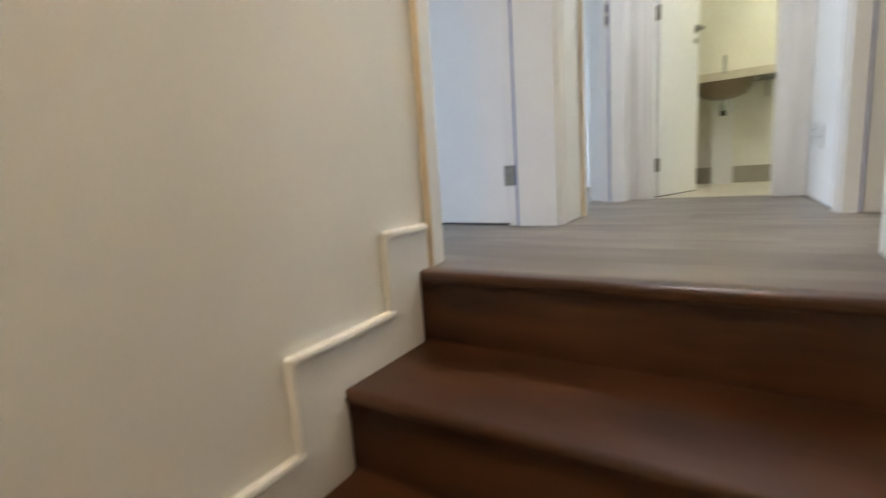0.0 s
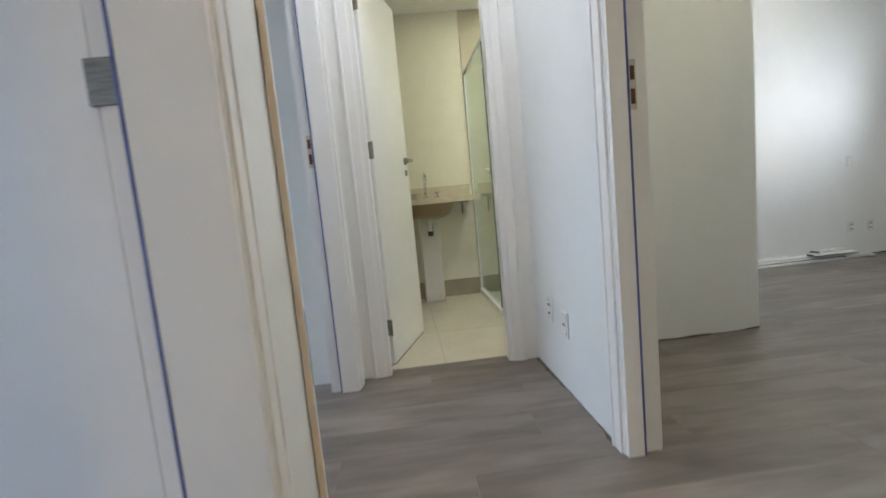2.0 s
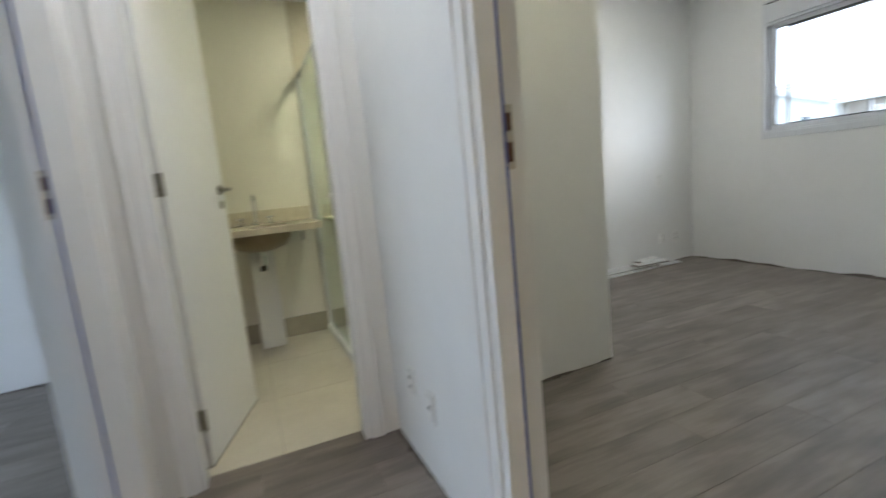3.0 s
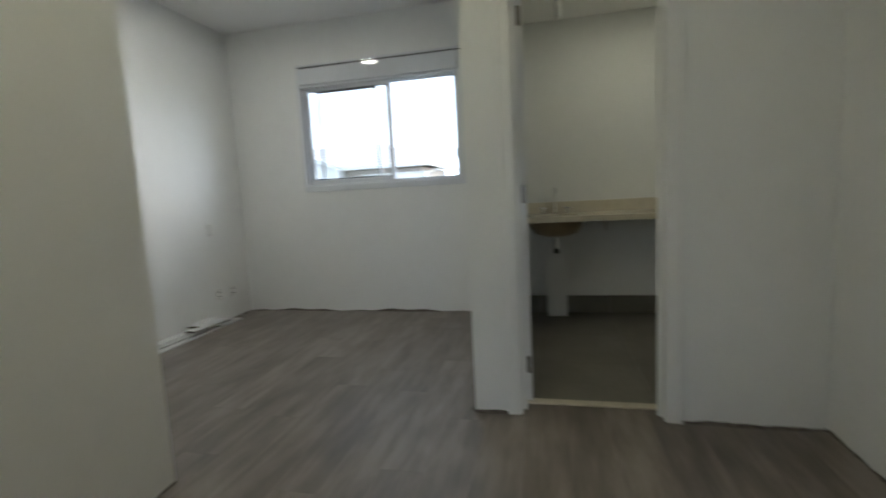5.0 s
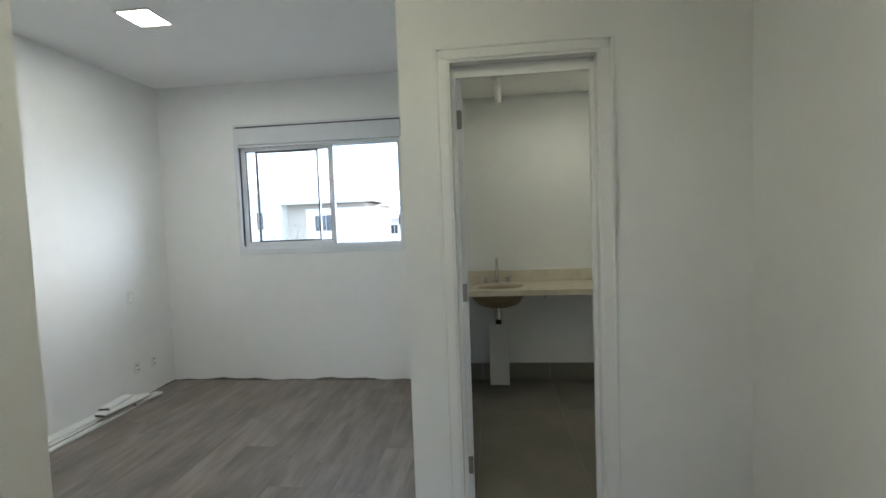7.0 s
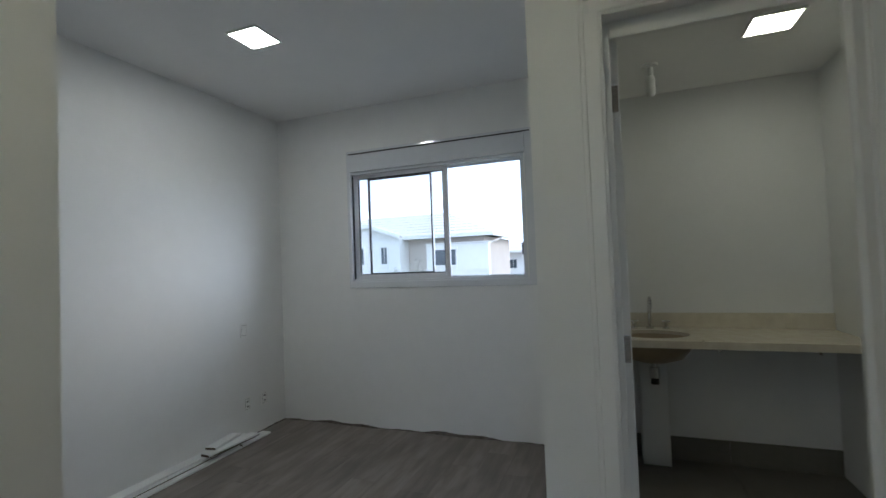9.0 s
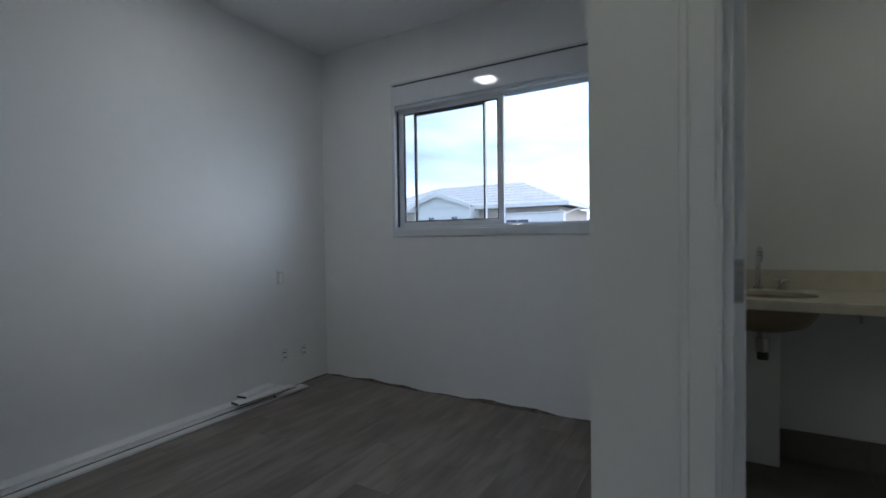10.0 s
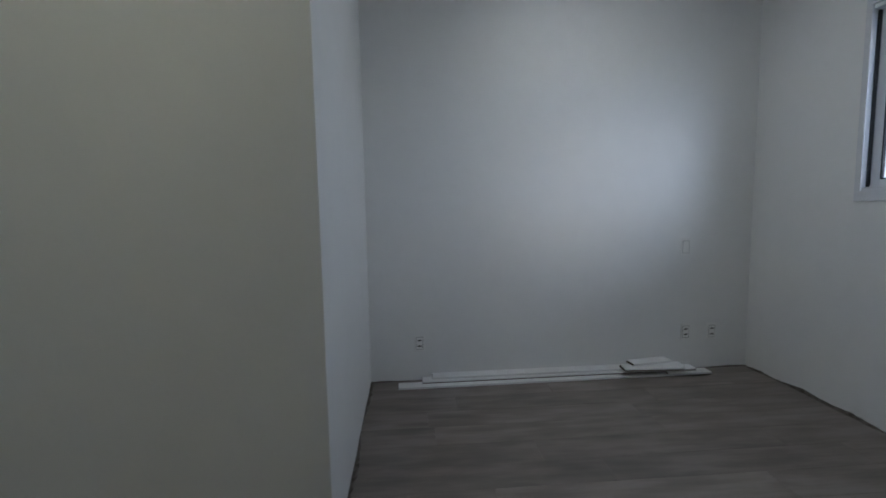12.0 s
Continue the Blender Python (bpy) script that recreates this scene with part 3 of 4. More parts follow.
# ---- bathroom furniture ----
def vanity(m, y0, y1, sink_y, cover, top, label):
    """A wall-hung stone counter against local x = 0, reaching to local x = -0.55; basin at sink_y."""
    c = base("vanity_counter", m @ Vector((0, sink_y, 0)), label, "vanity")
    cx, rx, ry, n = -0.305, 0.165, 0.210, 40
    bm = bmesh.new()
    ring = [bm.verts.new((cx + rx * math.cos(2 * math.pi * k / n), sink_y + ry * math.sin(2 * math.pi * k / n), top)) for k in range(n)]
    outer = []
    for k in range(n):
        a = 2 * math.pi * k / n
        dx, dy = math.cos(a) / 0.235, math.sin(a) / 0.255
        s = 1 / max(abs(dx), abs(dy))
        outer.append(bm.verts.new((cx + s * math.cos(a), sink_y + s * math.sin(a), top)))
    for k in range(n):
        bm.faces.new((ring[k], ring[(k + 1) % n], outer[(k + 1) % n], outer[k]))
    low = [bm.verts.new((v.co.x, v.co.y, top - 0.022)) for v in ring]
    for k in range(n):
        bm.faces.new((ring[k], low[k], low[(k + 1) % n], ring[(k + 1) % n]))
    box(bm, -0.07, sink_y - 0.255, top - 0.022, 0, sink_y + 0.255, top)
    box(bm, -0.55, sink_y - 0.255, top - 0.022, -0.54, sink_y + 0.255, top)
    if y1 - (sink_y + 0.255) > 0.001:
        box(bm, -0.55, sink_y + 0.255, top - 0.022, 0, y1, top)
    if (sink_y - 0.255) - y0 > 0.001:
        box(bm, -0.55, y0, top - 0.022, 0, sink_y - 0.255, top)
    part("top", bm, STONE, c, "polished cream stone top", m=m)
    part("apron", boxes((-0.552, y0, top - 0.045, -0.532, y1, top - 0.0015), bevel=0.002), STONE, c, m=m)
    part("backsplash", boxes((-0.020, y0, top + 0.0005, 0, y1, top + 0.100), bevel=0.002), STONE, c, m=m)
    bowl = lathe(bmesh.new(), [(1.02, top - 0.022), (1.0, top - 0.03), (0.94, top - 0.085), (0.74, top - 0.135), (0.38, top - 0.160), (0.10, top - 0.165),
                               (0.10, top - 0.178), (0.42, top - 0.174), (0.82, top - 0.146), (1.02, top - 0.09), (1.08, top - 0.0225)], (cx, sink_y, 0), 40, (rx, ry))
    part("basin", bowl, CERAMIC, c, "undermounted oval ceramic basin", m=m, smooth=True)
    tr = bmesh.new()
    rod(tr, (cx, sink_y, top - 0.176), (cx, sink_y, top - 0.21), 0.018)
    rod(tr, (cx, sink_y, top - 0.21), (cx, sink_y, top - 0.275), 0.030)
    rod(tr, (cx, sink_y, top - 0.235), (cx + 0.14, sink_y, top - 0.235), 0.014)
    part("bottle_trap", tr, CHROME, c, "chrome bottle trap", m=m, smooth=False)
    part("trap_base", rod(bmesh.new(), (cx, sink_y, top - 0.275), (cx, sink_y, top - 0.315), 0.024), DARK, c, m=m)
    for y in (sink_y - 0.42, y0 + 0.08):
        if y > y0 + 0.03:
            part("bracket", boxes((-0.40, y - 0.006, top - 0.055, -0.0, y + 0.006, top - 0.0225), (-0.02, y - 0.006, top - 0.16, 0, y + 0.006, top - 0.055), bevel=0.001), STEEL, c, m=m)
    f = base("basin_tap", m @ Vector((-0.075, sink_y, top)), "tall chrome basin tap with two cross handles", "tap")
    b = bmesh.new()
    fx = -0.075
    rod(b, (fx, sink_y, top), (fx, sink_y, top + 0.015), 0.024)
    rod(b, (fx, sink_y, top + 0.015), (fx, sink_y, top + 0.18), 0.012)
    pts = [(fx - 0.055 + 0.055 * math.cos(a), sink_y, top + 0.18 + 0.035 * math.sin(a)) for a in [math.pi * j / 8 for j in range(9)]]
    for p, q in zip(pts, pts[1:]):
        rod(b, p, q, 0.011, 12)
    rod(b, pts[-1], (pts[-1][0], sink_y, top + 0.15), 0.012, 12)
    part("spout", b, CHROME, f, m=m)
    for s in (-1, 1):
        b = bmesh.new()
        y = sink_y + s * 0.10
        rod(b, (fx, y, top), (fx, y, top + 0.010), 0.023)
        rod(b, (fx, y, top + 0.010), (fx, y, top + 0.045), 0.011)
        rod(b, (fx - 0.028, y, top + 0.05), (fx + 0.028, y, top + 0.05), 0.007, 10)
        rod(b, (fx, y - 0.028, top + 0.05), (fx, y + 0.028, top + 0.05), 0.007, 10)
        part("cross_handle", b, CHROME, f, m=m)
    solidbox = boxes((-cover, sink_y - 0.085, 0.003, 0, sink_y + 0.085, 0.765), bevel=0.004)
    solidbox.transform(m)
    solid("pipe_cover", solidbox, WALL, "white boxed pipe cover standing on the bathroom floor", "pipe cover", kind="thing")


M_VS = Matrix.Translation((4.043, 0, 0))
vanity(M_VS, -1.598, -0.233, -0.552, 0.150, 0.895, "cream stone vanity counter with undermounted oval basin")
M_VH = frame_matrix((0, 2.78, 0), (0, 1), (-1, 0))
vanity(M_VH, 0.025, 1.095, 0.43, 0.19, 0.915, "cream stone vanity counter with undermounted oval basin")

# bath skirting tiles and floor tiles
def tile_floor(name, x0, y0, x1, y1, size, mat, label):
    f = solid(name, boxes((x0, y0, -0.0115, x1, y1, -0.003)), GROUT, label, "floor")
    y = y0
    while y < y1 - 0.01:
        x = x0
        while x < x1 - 0.01:
            a, c = min(x + size, x1), min(y + size, y1)
            part("tile", boxes((x + 0.001, y + 0.001, -0.003, a - 0.001, c - 0.001, 0.002), bevel=0.0008), mat, f)
            x += size
        y += size
    return f


tile_floor("floor_hall_bath", -1.10, 1.055, 1.175, 2.78, 0.60, TILE, "pale cream porcelain bathroom floor tiles")
tile_floor("floor_suite_bath", 2.185, -1.60, 4.043, -0.230, 0.60, TILE_DIM, "porcelain bathroom floor tiles, darkened as in dim light")


def tile_skirt(name, x0, y0, x1, y1, along, mat, gap):
    d = base(name, (x0, y0, 0), "porcelain tile skirting along the bathroom wall", "skirting", "structure")
    p, end = (x0, x1) if along == "x" else (y0, y1)
    while p < end - 0.01:
        q = min(p + 0.6, end)
        if not (gap and p < gap[1] and q > gap[0]):
            pieces = ((p, q),)
        else:
            pieces = tuple(pq for pq in ((p, min(q, gap[0])), (max(p, gap[1]), q)) if pq[1] - pq[0] > 0.01)
        for a, c in pieces:
            bb = (a + 0.001, y0, 0.002, c - 0.001, y1, 0.155) if along == "x" else (x0, a + 0.001, 0.002, x1, c - 0.001, 0.155)
            part("tile", boxes(bb, bevel=0.001), mat, d)
        p = q


# tone of the ensuite skirting carries the shade under the counter
tile_skirt("skirting_suite_bath", 4.033, -1.60, 4.043, -0.230, "y", TILE_DIM, (-0.639, -0.465))
tile_skirt("skirting_hall_bath", -1.10, 2.77, 1.175, 2.78, "x", TILE_BASE, (-0.517, -0.343))

shower_wall = solid("shower_wall", boxes((0.0, 2.774, 0.155, 1.175, 2.7795, LOW)), GROUT, "cream porcelain tiles on the shower wall", "tiled wall")
for ix in range(2):
    for iz in range(4):
        x0, z0 = 0.0 + 0.6 * ix, 0.157 + 0.6 * iz
        part("tile", boxes((x0 + 0.001, 2.768, z0, min(x0 + 0.599, 1.174), 2.774, min(z0 + 0.598, LOW - 0.001)), bevel=0.0008), TILE, shower_wall)

shower = base("shower_screen", (0.03, 2.3, 0), "frameless green-edged glass shower screen with white rails", "shower screen")
for gx, gy in ((0.020, 1.94), (0.040, 1.98)):
    g = part("glass_panel", boxes((gx - 0.004, gy, 0.05, gx + 0.004, 2.762, 1.97)), GREEN_GLASS, shower)
    g.visible_shadow = False
    part("glass_edge", boxes((gx - 0.0052, gy - 0.014, 0.05, gx + 0.0052, gy - 0.0005, 1.97)), GLASS_EDGE, shower, "green polished glass edge")
part("top_rail", boxes((0.012, 1.91, 1.97, 0.048, 2.767, 1.998), bevel=0.004), ALU, shower)
part("bottom_rail", boxes((-0.005, 1.90, 0.003, 0.065, 2.765, 0.05), bevel=0.004), PLASTIC, shower)
part("wall_profile", boxes((0.005, 2.752, 0.05, 0.055, 2.767, 1.97), bevel=0.003), ALU, shower)
part("knob", rod(bmesh.new(), (-0.005, 2.0, 1.08), (0.065, 2.0, 1.08), 0.016), PLASTIC, shower)


# ---- sockets and switches ----
def socket_plate(m, label, slots, category="power socket"):
    """A moulded plate on the local x-z plane, facing local -y."""
    s = base("power_socket" if slots else "wall_switch", (0, 0, 0), label, category, local=True)
    s.matrix_world = m
    part("plate", boxes((-0.036, -0.009, -0.058, 0.036, 0, 0.058), bevel=0.004), PLASTIC, s)
    # grey rim round the insert paints the shade of a groove
    part("shaded_groove", boxes((-0.0245, -0.0094, -0.0445, 0.0245, -0.0085, 0.0445)), GROOVE_SHADE, s)
    part("insert", boxes((-0.022, -0.011, -0.042, 0.022, -0.0085, 0.042), bevel=0.001), PLASTIC, s)
    for z in slots:
        h = boxes((-0.0135, -0.0118, z - 0.0040, 0.0135, -0.0105, z + 0.0040), bevel=0.0006)
        rod(h, (0, -0.0105, z + 0.0045), (0, -0.0118, z + 0.0045), 0.0040, 10)
        part("outlet_hole", h, DARK, s)
    return s


north = lambda x, z: Matrix.Translation((x, 2.600, z))
east = lambda y, z: Matrix.Translation((0, y, z)) @ Matrix.Rotation(radians(-90), 4, "Z")
socket_plate(north(1.645, 0.268), "white double power socket low on the bedroom wall", (-0.02, 0.02))
socket_plate(north(3.570, 0.275), "white double power socket low on the bedroom wall", (-0.02, 0.02))
socket_plate(north(3.768, 0.272), "white antenna and power socket near the corner", (-0.02, 0.022))
socket_plate(north(3.55, 0.893), "blank white switch plate on the bedroom wall", (), "switch")
socket_plate(east(0.70, 0.335), "white power socket low on the hall wall", (-0.02, 0.02))
socket_plate(east(0.505, 0.310), "white power socket low on the hall wall", (0.0,))


# ---- loose skirting lengths on the floor ----
def skirting_length(length, at, yaw, label, tilt=0.0, width=0.09, thick=0.016, shadow_front=False):
    d = base("skirting_board", (0, 0, 0), label, "skirting board", group="loose skirting lengths on the bedroom floor", local=True)
    d.matrix_world = Matrix.Translation(at) @ Matrix.Rotation(radians(yaw), 4, "Z") @ Matrix.Rotation(radians(tilt), 4, "Y")
    b = boxes((0, 0, 0.0015, length, width, thick), bevel=0.002)
    box(b, 0.001, width * 0.78, thick - 0.003, length - 0.001, width * 0.86, thick + 0.0015, bevel=0.001)
    part("board", b, SKIRT, d)
    part("core", boxes((-0.0008, 0.003, 0.0025, 0.002, width - 0.003, thick - 0.0015), (length - 0.002, 0.003, 0.0025, length + 0.0008, width - 0.003, thick - 0.0015)), MDF, d, "dark raw fibreboard core")
    # dark front strip: raw core edge and the shadow line below it, painted as one
    if shadow_front:
        part("shadow_front", boxes((0.002, -0.0008, 0.0016, length - 0.002, 0.003, thick * 0.42)), MDF, d, "dark raw core edge with a painted shadow line")
    return d


L = "white wrapped skirting board lying on the laminate floor"
skirting_length(2.20, (1.495, 2.438, 0.0), 0.7, L)
skirting_length(1.95, (1.655, 2.486, 0.0175), 0.5, L, shadow_front=True)
skirting_length(1.80, (1.725, 2.506, 0.035), 0.3, L)
S = "short white skirting offcut lying askew on the boards"
skirting_length(0.42, (3.05, 2.448, 0.053), -3.5, S, thick=0.021, shadow_front=True)
skirting_length(0.30, (3.13, 2.475, 0.0755), 9.0, S, thick=0.019)
skirting_length(0.27, (3.36, 2.446, 0.0175), -5.0, S, width=0.036)

# ---- ragged joint where the walls meet the floor ----
def ragged(name, a, b, normal, seed, rise=0.016):
    """A low uneven dark band along a wall foot from a to b, in place of the open gap."""
    rnd = random.Random(seed)
    a, b, nv = Vector((*a, 0)), Vector((*b, 0)), Vector((*normal, 0))
    n = max(2, int((b - a).length / 0.03))
    bm = bmesh.new()
    rows, h, dpt = [], 0.005, 0.006
    for k in range(n + 1):
        p = a.lerp(b, k / n)
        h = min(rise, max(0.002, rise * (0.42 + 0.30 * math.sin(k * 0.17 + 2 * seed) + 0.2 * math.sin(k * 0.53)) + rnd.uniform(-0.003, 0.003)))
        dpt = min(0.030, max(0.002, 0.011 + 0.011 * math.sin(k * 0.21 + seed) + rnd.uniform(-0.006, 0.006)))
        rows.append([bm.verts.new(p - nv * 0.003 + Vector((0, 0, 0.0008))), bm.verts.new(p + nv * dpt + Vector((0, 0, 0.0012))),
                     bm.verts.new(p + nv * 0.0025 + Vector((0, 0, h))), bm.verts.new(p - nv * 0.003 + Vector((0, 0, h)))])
    for r, s in zip(rows, rows[1:]):
        for j in range(3):
            bm.faces.new((r[j], r[j + 1], s[j + 1], s[j]))
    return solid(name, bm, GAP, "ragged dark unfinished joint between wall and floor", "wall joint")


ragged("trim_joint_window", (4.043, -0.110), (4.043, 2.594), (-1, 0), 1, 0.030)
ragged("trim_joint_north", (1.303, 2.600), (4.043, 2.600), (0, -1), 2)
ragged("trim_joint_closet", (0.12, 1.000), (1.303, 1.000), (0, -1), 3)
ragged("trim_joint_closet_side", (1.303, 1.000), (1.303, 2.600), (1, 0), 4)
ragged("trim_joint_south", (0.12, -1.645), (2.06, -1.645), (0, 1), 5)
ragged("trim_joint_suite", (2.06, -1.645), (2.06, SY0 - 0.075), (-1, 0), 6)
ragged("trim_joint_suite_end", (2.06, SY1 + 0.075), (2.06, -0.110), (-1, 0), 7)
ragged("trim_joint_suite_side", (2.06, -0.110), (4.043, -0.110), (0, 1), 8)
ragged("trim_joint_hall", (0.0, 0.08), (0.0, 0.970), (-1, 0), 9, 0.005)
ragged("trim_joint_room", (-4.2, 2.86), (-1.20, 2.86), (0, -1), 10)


# ---- houses outside ----
def hip_roof(x0, y0, x1, y1, z, rise, over=0.6):
    bm = bmesh.new()
    x0, y0, x1, y1 = x0 - over, y0 - over, x1 + over, y1 + over
    lo = [bm.verts.new(p) for p in ((x0, y0, z), (x1, y0, z), (x1, y1, z), (x0, y1, z))]
    w, d = x1 - x0, y1 - y0
    k = min(w, d) / 2
    if d >= w:
        r = [bm.verts.new(((x0 + x1) / 2, y0 + k, z + rise)), bm.verts.new(((x0 + x1) / 2, y1 - k, z + rise))]
        faces = ((0, 1, 4), (1, 2, 5, 4), (2, 3, 5), (3, 0, 4, 5))
    else:
        r = [bm.verts.new((x0 + k, (y0 + y1) / 2, z + rise)), bm.verts.new((x1 - k, (y0 + y1) / 2, z + rise))]
        faces = ((0, 1, 5, 4), (1, 2, 5), (2, 3, 4, 5), (3, 0, 4))
    vs = lo + r
    for f in faces:
        bm.faces.new([vs[i] for i in f])
    bm.faces.new(lo)
    return bm


def tile_courses(corners, ridge, z, rise, step=0.42):
    """Raised rows of roof tiles on the slope that faces -x, from the eaves to the ridge."""
    (x0, y0, y1), (xr, ya, yb) = corners, ridge
    bm = bmesh.new()
    n = int(math.hypot(xr - x0, rise) / step)
    for k in range(n):
        u = k / n
        x, h, a, c = x0 + (xr - x0) * u, z + rise * u, y0 + (ya - y0) * u, y1 + (yb - y1) * u
        y = a
        while y < c - 0.05:
            e = min(y + 0.30, c)
            box(bm, x, y + 0.02, h - 0.01, x + 0.10, e - 0.02, h + 0.045)
            y = e
    return bm


def roof_with_gutter(h, x0, y0, x1, y1, z, rise, over=0.6):
    r = part("roof", hip_roof(x0, y0, x1, y1, z, rise, over), H_ROOF, h, "pale tiled hip roof")
    o = over
    half = (x1 - x0) / 2 + o
    courses = part("tiling", tile_courses((x0 - o, y0 - o, y1 + o), (x0 - o + half, y0 - o + half, y1 + o - half), z, rise), H_ROOF, r)
    tagged(courses, "rows of pale roof tiles", "", "", "stuff")
    part("eaves_board", boxes((x0 - o - 0.06, y0 - o - 0.06, z - 0.16, x0 - o + 0.04, y1 + o + 0.06, z + 0.02), (x0 - o + 0.04, y0 - o - 0.06, z - 0.16, x1 + o, y0 - o + 0.04, z + 0.02),
                              (x0 - o + 0.04, y1 + o - 0.04, z - 0.16, x1 + o, y1 + o + 0.06, z + 0.02), bevel=0.02), H_WHITE, r, "white eaves board and gutter")


def house_window(h, x, y0, y1, z0, z1):
    w = part("window", boxes((x - 0.05, y0 - 0.08, z0 - 0.08, x, y1 + 0.08, z0), (x - 0.05, y0 - 0.08, z1, x, y1 + 0.08, z1 + 0.08), (x - 0.05, y0 - 0.08, z0, x, y0, z1), (x - 0.05, y1, z0, x, y1 + 0.08, z1)), H_WHITE, h)
    part("pane", boxes((x - 0.03, y0, z0, x - 0.005, (y0 + y1) / 2 - 0.02, z1), (x - 0.03, (y0 + y1) / 2 + 0.02, z0, x - 0.005, y1, z1)), H_GLASS, w)


h1 = base("house", (25, 10.5, -3.06), "two-storey white and greige rendered house with a pale hip roof", "house")
part("wall", boxes((21.65, 5.50, -3.06, 27.2, 9.45, 2.62)), H_BEIGE, h1, "greige rendered wall")
part("wall", boxes((21.9, 12.65, -3.06, 27.2, 16.2, 2.62)), H_BEIGE, h1, "greige rendered wall")
part("wing_wall", boxes((20.60, 9.45, -3.06, 26, 12.65, 2.70)), H_WHITE, h1, "white rendered gabled wing")
part("bay_wall", boxes((21.25, 5.20, -3.06, 21.65, 8.32, 2.30)), H_WHITE, h1, "white rendered bay")
part("bay_cap", boxes((21.19, 5.14, 2.30, 21.65, 8.38, 2.36), bevel=0.015), H_WHITE, h1)
part("string_course", boxes((21.21, 5.16, 1.04, 21.25, 8.36, 1.12)), H_WHITE, h1)
house_window(h1, 21.25, 6.80, 7.88, 1.29, 2.03)
house_window(h1, 20.60, 10.14, 10.46, 1.46, 2.26)
house_window(h1, 20.60, 11.45, 11.77, 1.46, 2.26)
pipe = bmesh.new()
rod(pipe, (23.4, 4.98, 2.60), (21.60, 5.42, 2.22), 0.05, 10)
rod(pipe, (21.60, 5.42, 2.24), (21.60, 5.42, -3.0), 0.05, 10)
part("downpipe", pipe, H_WHITE, h1, "white rainwater downpipe")
roof_with_gutter(h1, 21.6, 5.5, 27.2, 16.2, 2.76, 1.42, 0.55)
gb = bmesh.new()
lo = [gb.verts.new(p) for p in ((20.45, 9.50, 2.80), (20.45, 12.95, 2.80), (20.45, 11.22, 3.40), (24.0, 9.50, 2.80), (24.0, 12.95, 2.80), (24.0, 11.22, 3.40))]
for f in ((0, 2, 5, 3), (1, 4, 5, 2)):
    gb.faces.new([lo[q] for q in f])
part("gable_roof", gb, H_ROOF, h1, "pale tiled gable roof")
gw = bmesh.new()
vs = [gw.verts.new(p) for p in ((20.58, 9.5, 2.70), (20.58, 12.9, 2.70), (20.58, 11.22, 3.36), (21.15, 9.5, 2.70), (21.15, 12.9, 2.70), (21.15, 11.22, 3.36))]
for f in ((0, 1, 2), (3, 5, 4), (0, 2, 5, 3), (1, 4, 5, 2)):
    gw.faces.new([vs[q] for q in f])
part("gable_wall", gw, H_WHITE, h1)
for a, c in (((9.38, 2.74), (11.22, 3.38)), ((11.22, 3.38), (13.07, 2.74))):
    vb = bmesh.new()
    q = [vb.verts.new((x, y, z + d)) for x in (20.36, 20.46) for (y, z) in (a, c) for d in (-0.10, 0.10)]
    for f in ((0, 1, 3, 2), (4, 6, 7, 5), (0, 4, 5, 1), (2, 3, 7, 6), (1, 5, 7, 3), (0, 2, 6, 4)):
        vb.faces.new([q[k] for k in f])
    part("barge_board", vb, H_WHITE, h1, "white barge board")
h3 = base("house", (36, 5, -3.06), "distant white rendered house with tiled roof", "house")
part("wall", boxes((34, 1.0, -3.06, 42, 7.2, 1.95)), H_WHITE, h3)
house_window(h3, 34, 6.48, 7.0, 0.82, 1.45)
roof_with_gutter(h3, 34, 1.0, 42, 7.2, 2.1, 1.6)

# ---- young tree outside ----
BARK = varied("grey_bark", (0.10, 0.08, 0.06), (0.20, 0.17, 0.13), 20.0, rough=0.9, bump=0.5, bump_scale=40.0)
LEAF = varied("olive_leaf", (0.05, 0.07, 0.025), (0.11, 0.13, 0.05), 3.0, rough=0.6)


def taper(bm, p, q, r0, r1):
    """A tapered limb from p to q."""
    p, q = Vector(p), Vector(q)
    turn = (q - p).to_track_quat("Z", "Y").to_matrix().to_4x4()
    bmesh.ops.create_cone(bm, cap_ends=True, segments=8, radius1=r0, radius2=r1, depth=(q - p).length,
                          matrix=Matrix.Translation((p + q) / 2) @ turn)


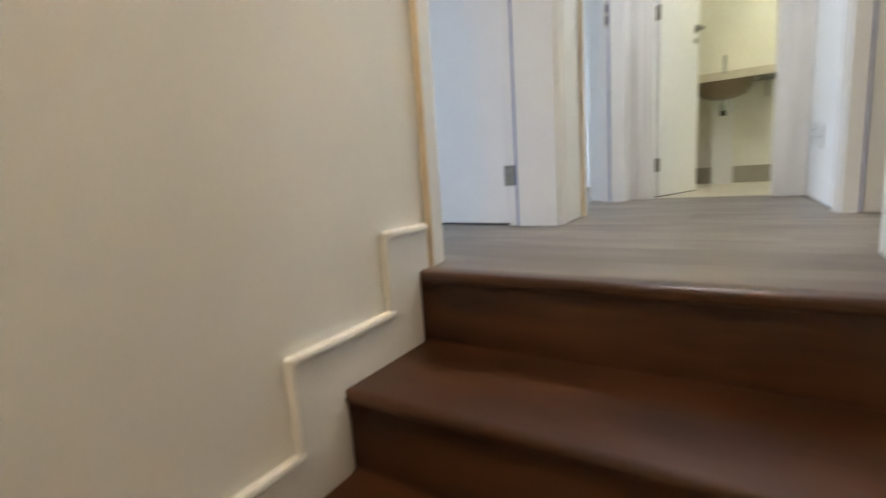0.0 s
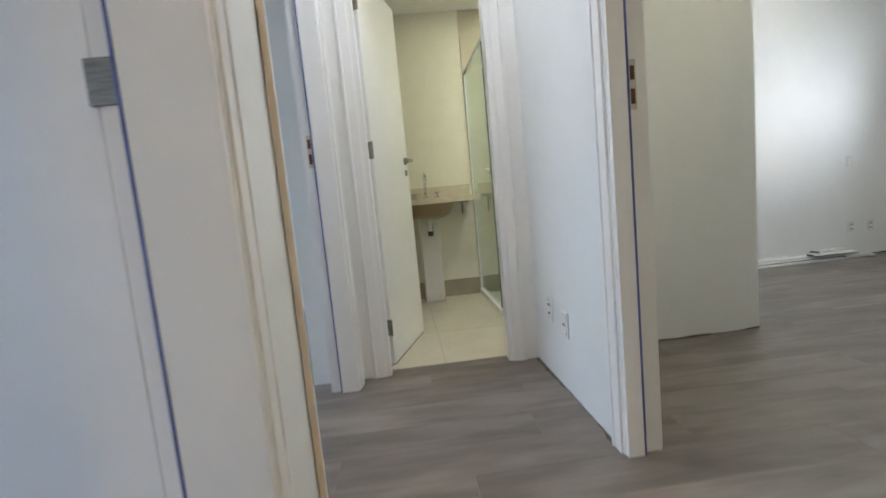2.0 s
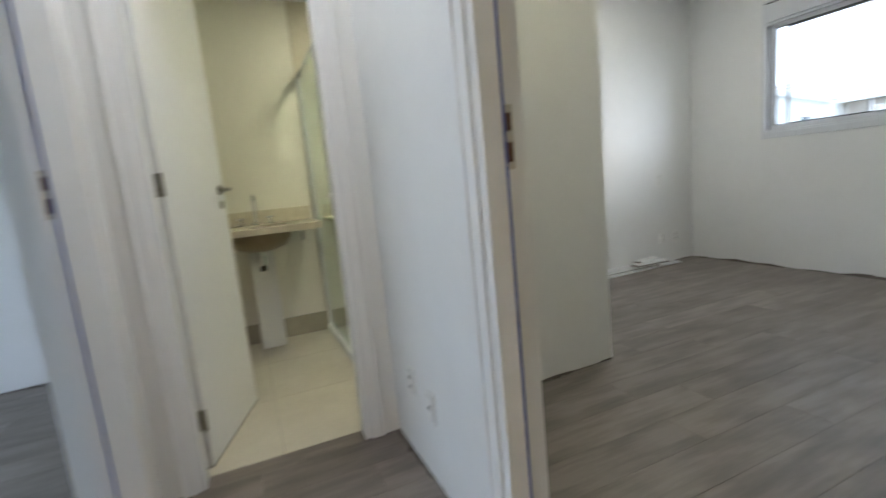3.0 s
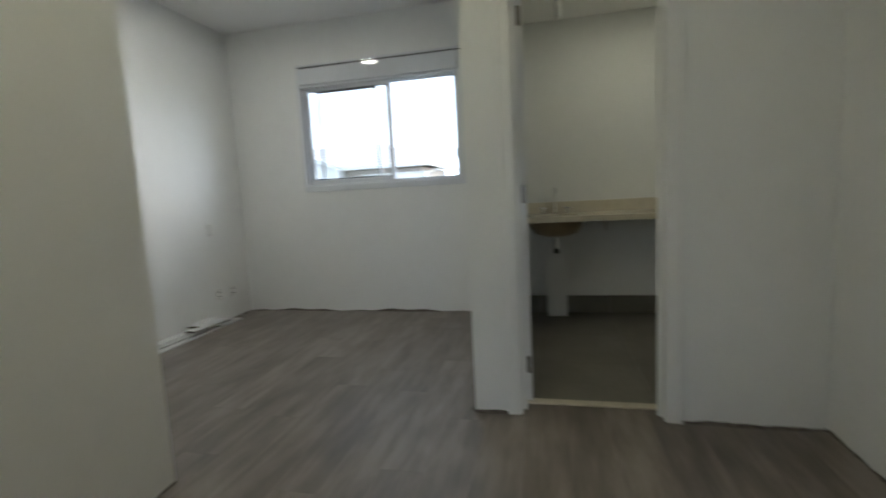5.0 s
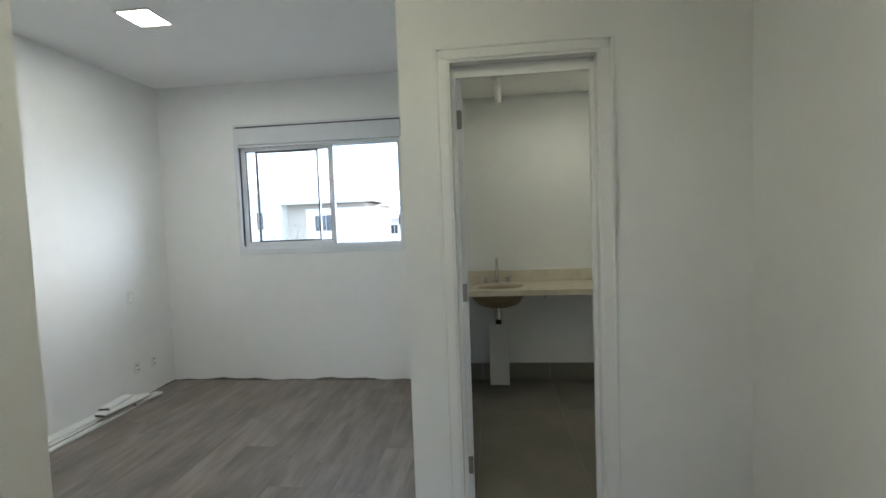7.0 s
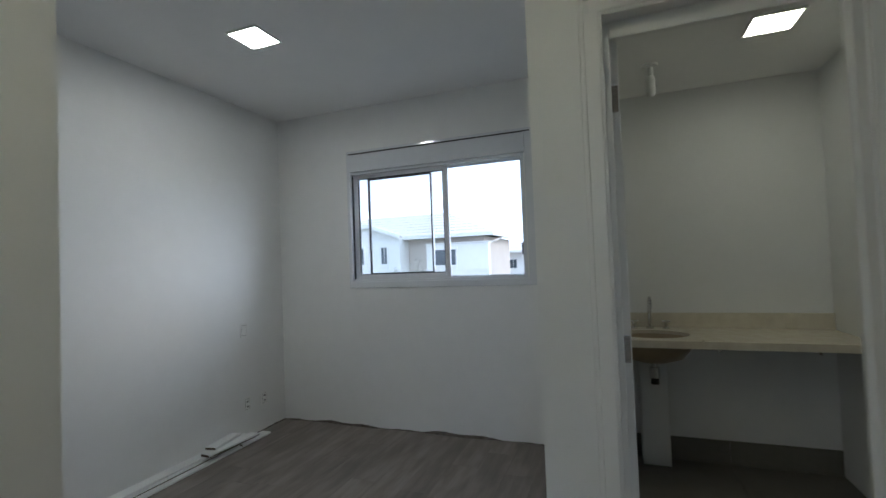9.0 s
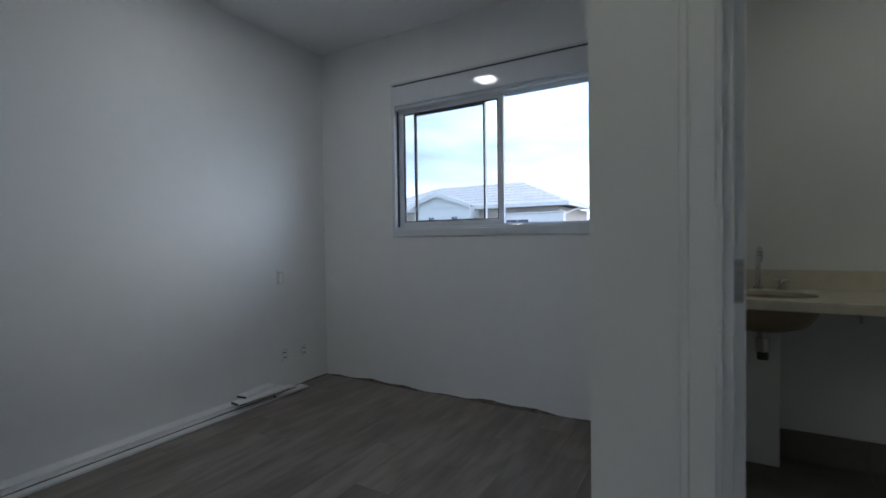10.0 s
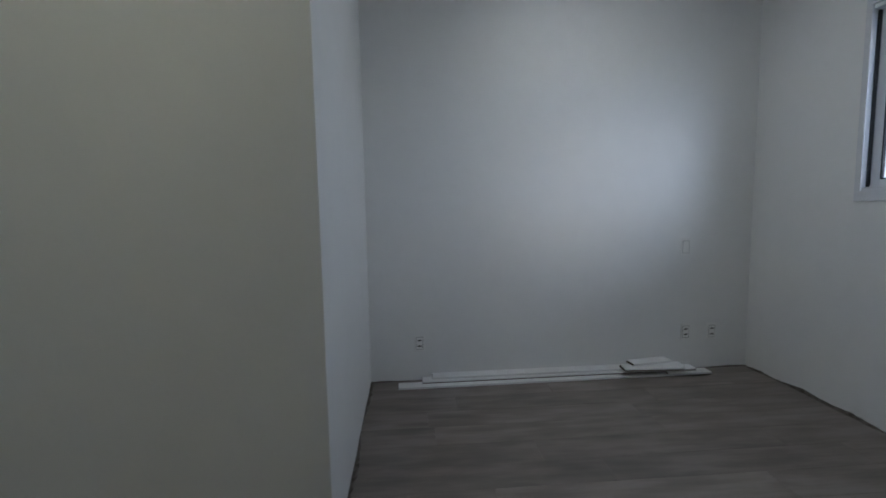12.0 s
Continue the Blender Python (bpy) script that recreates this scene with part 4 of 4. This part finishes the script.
tree = base("tree", (16, 6.9, -3.06), "slender young tree with sparse olive leaves", "tree")
tree_rng = random.Random(12)
wood, leaves = bmesh.new(), bmesh.new()
taper(wood, (16, 6.9, -3.06), (16.05, 6.95, -1.5), 0.07, 0.05)
taper(wood, (16.05, 6.95, -1.5), (16.0, 6.85, -0.2), 0.05, 0.03)
limbs = bmesh.new()
for k in range(11):
    z = -1.5 + 0.125 * k
    a = k * 2.4
    tip = Vector((16 + 0.75 * math.cos(a), 6.9 + 0.85 * math.sin(a), z + tree_rng.uniform(0.9, 1.3)))
    if k > 7:
        tip = Vector(((16.0, 6.4, 1.62), (16.1, 7.5, 1.25), (15.9, 6.9, 1.1))[k - 8])
    start = Vector((16.03, 6.9, z))
    taper(limbs, start, tip, 0.02, 0.005)
    for j in range(46 if k < 8 else 20):
        u = tree_rng.uniform(0.45, 1.0)
        c = start.lerp(tip, u) + Vector([tree_rng.gauss(0, 0.09) for _ in range(3)])
        d1 = Vector([tree_rng.uniform(-1, 1) for _ in range(3)]).normalized() * 0.055
        d2 = d1.orthogonal().normalized() * 0.024
        leaves.faces.new([leaves.verts.new(v) for v in (c - d1, c + d2, c + d1, c - d2)])
part("trunk", wood, BARK, tree)
part("limbs", limbs, BARK, tree)
part("crown", leaves, LEAF, tree, "sparse olive-green leaves")

# ---- floor planks ----
floor = base("floor", (0, 0, 0), "grey-brown oak-look laminate planks laid lengthwise", "floor", "structure", local=True)
PW, PL = 0.19, 1.24
plank_cache = {}
plank_rng = random.Random(5)


def plank(x0, x1, y0, y1):
    key = (round(x1 - x0, 3), round(y1 - y0, 3))
    if key not in plank_cache:
        plank_cache[key] = mesh_of("plank", boxes((0, 0.0006, -0.0115, key[0] - 0.0008, key[1] - 0.0004, 0), bevel=0.0005), FLOOR)
    ob = new("plank", plank_cache[key])
    ob.parent = floor
    ob.location = (x0, y0, 0)


y = NOSE + 0.052
while y < 2.85:
    y1 = min(y + PW, 2.86)
    runs = []
    if y1 <= -0.15:
        runs = [(-4.2, 2.175)]
    elif y < 0.999:
        runs = [(-4.2, 4.043)]
    elif y < 2.58:
        runs = [(-4.2, -1.14), (1.26, 4.043)]
    else:
        runs = [(-4.2, -1.14)]
    for a, c in runs:
        x = a - plank_rng.uniform(0.0, PL - 0.2)
        while x < c - 0.005:
            p, q = max(x, a), min(x + PL, c)
            if q - p > 0.02:
                plank(p, q, y, y1)
            x += PL
    y = y1
y = NOSE + 0.052
while y > -1.645:
    plank(0.06, 1.30, y - PW, y)
    plank(1.30, 2.175, y - PW, y)
    y -= PW
y = NOSE + 0.052
while y > -3.08:
    plank(-3.5, -2.26, y - PW, y)
    plank(-2.26, -1.165, y - PW, y)
    y -= PW
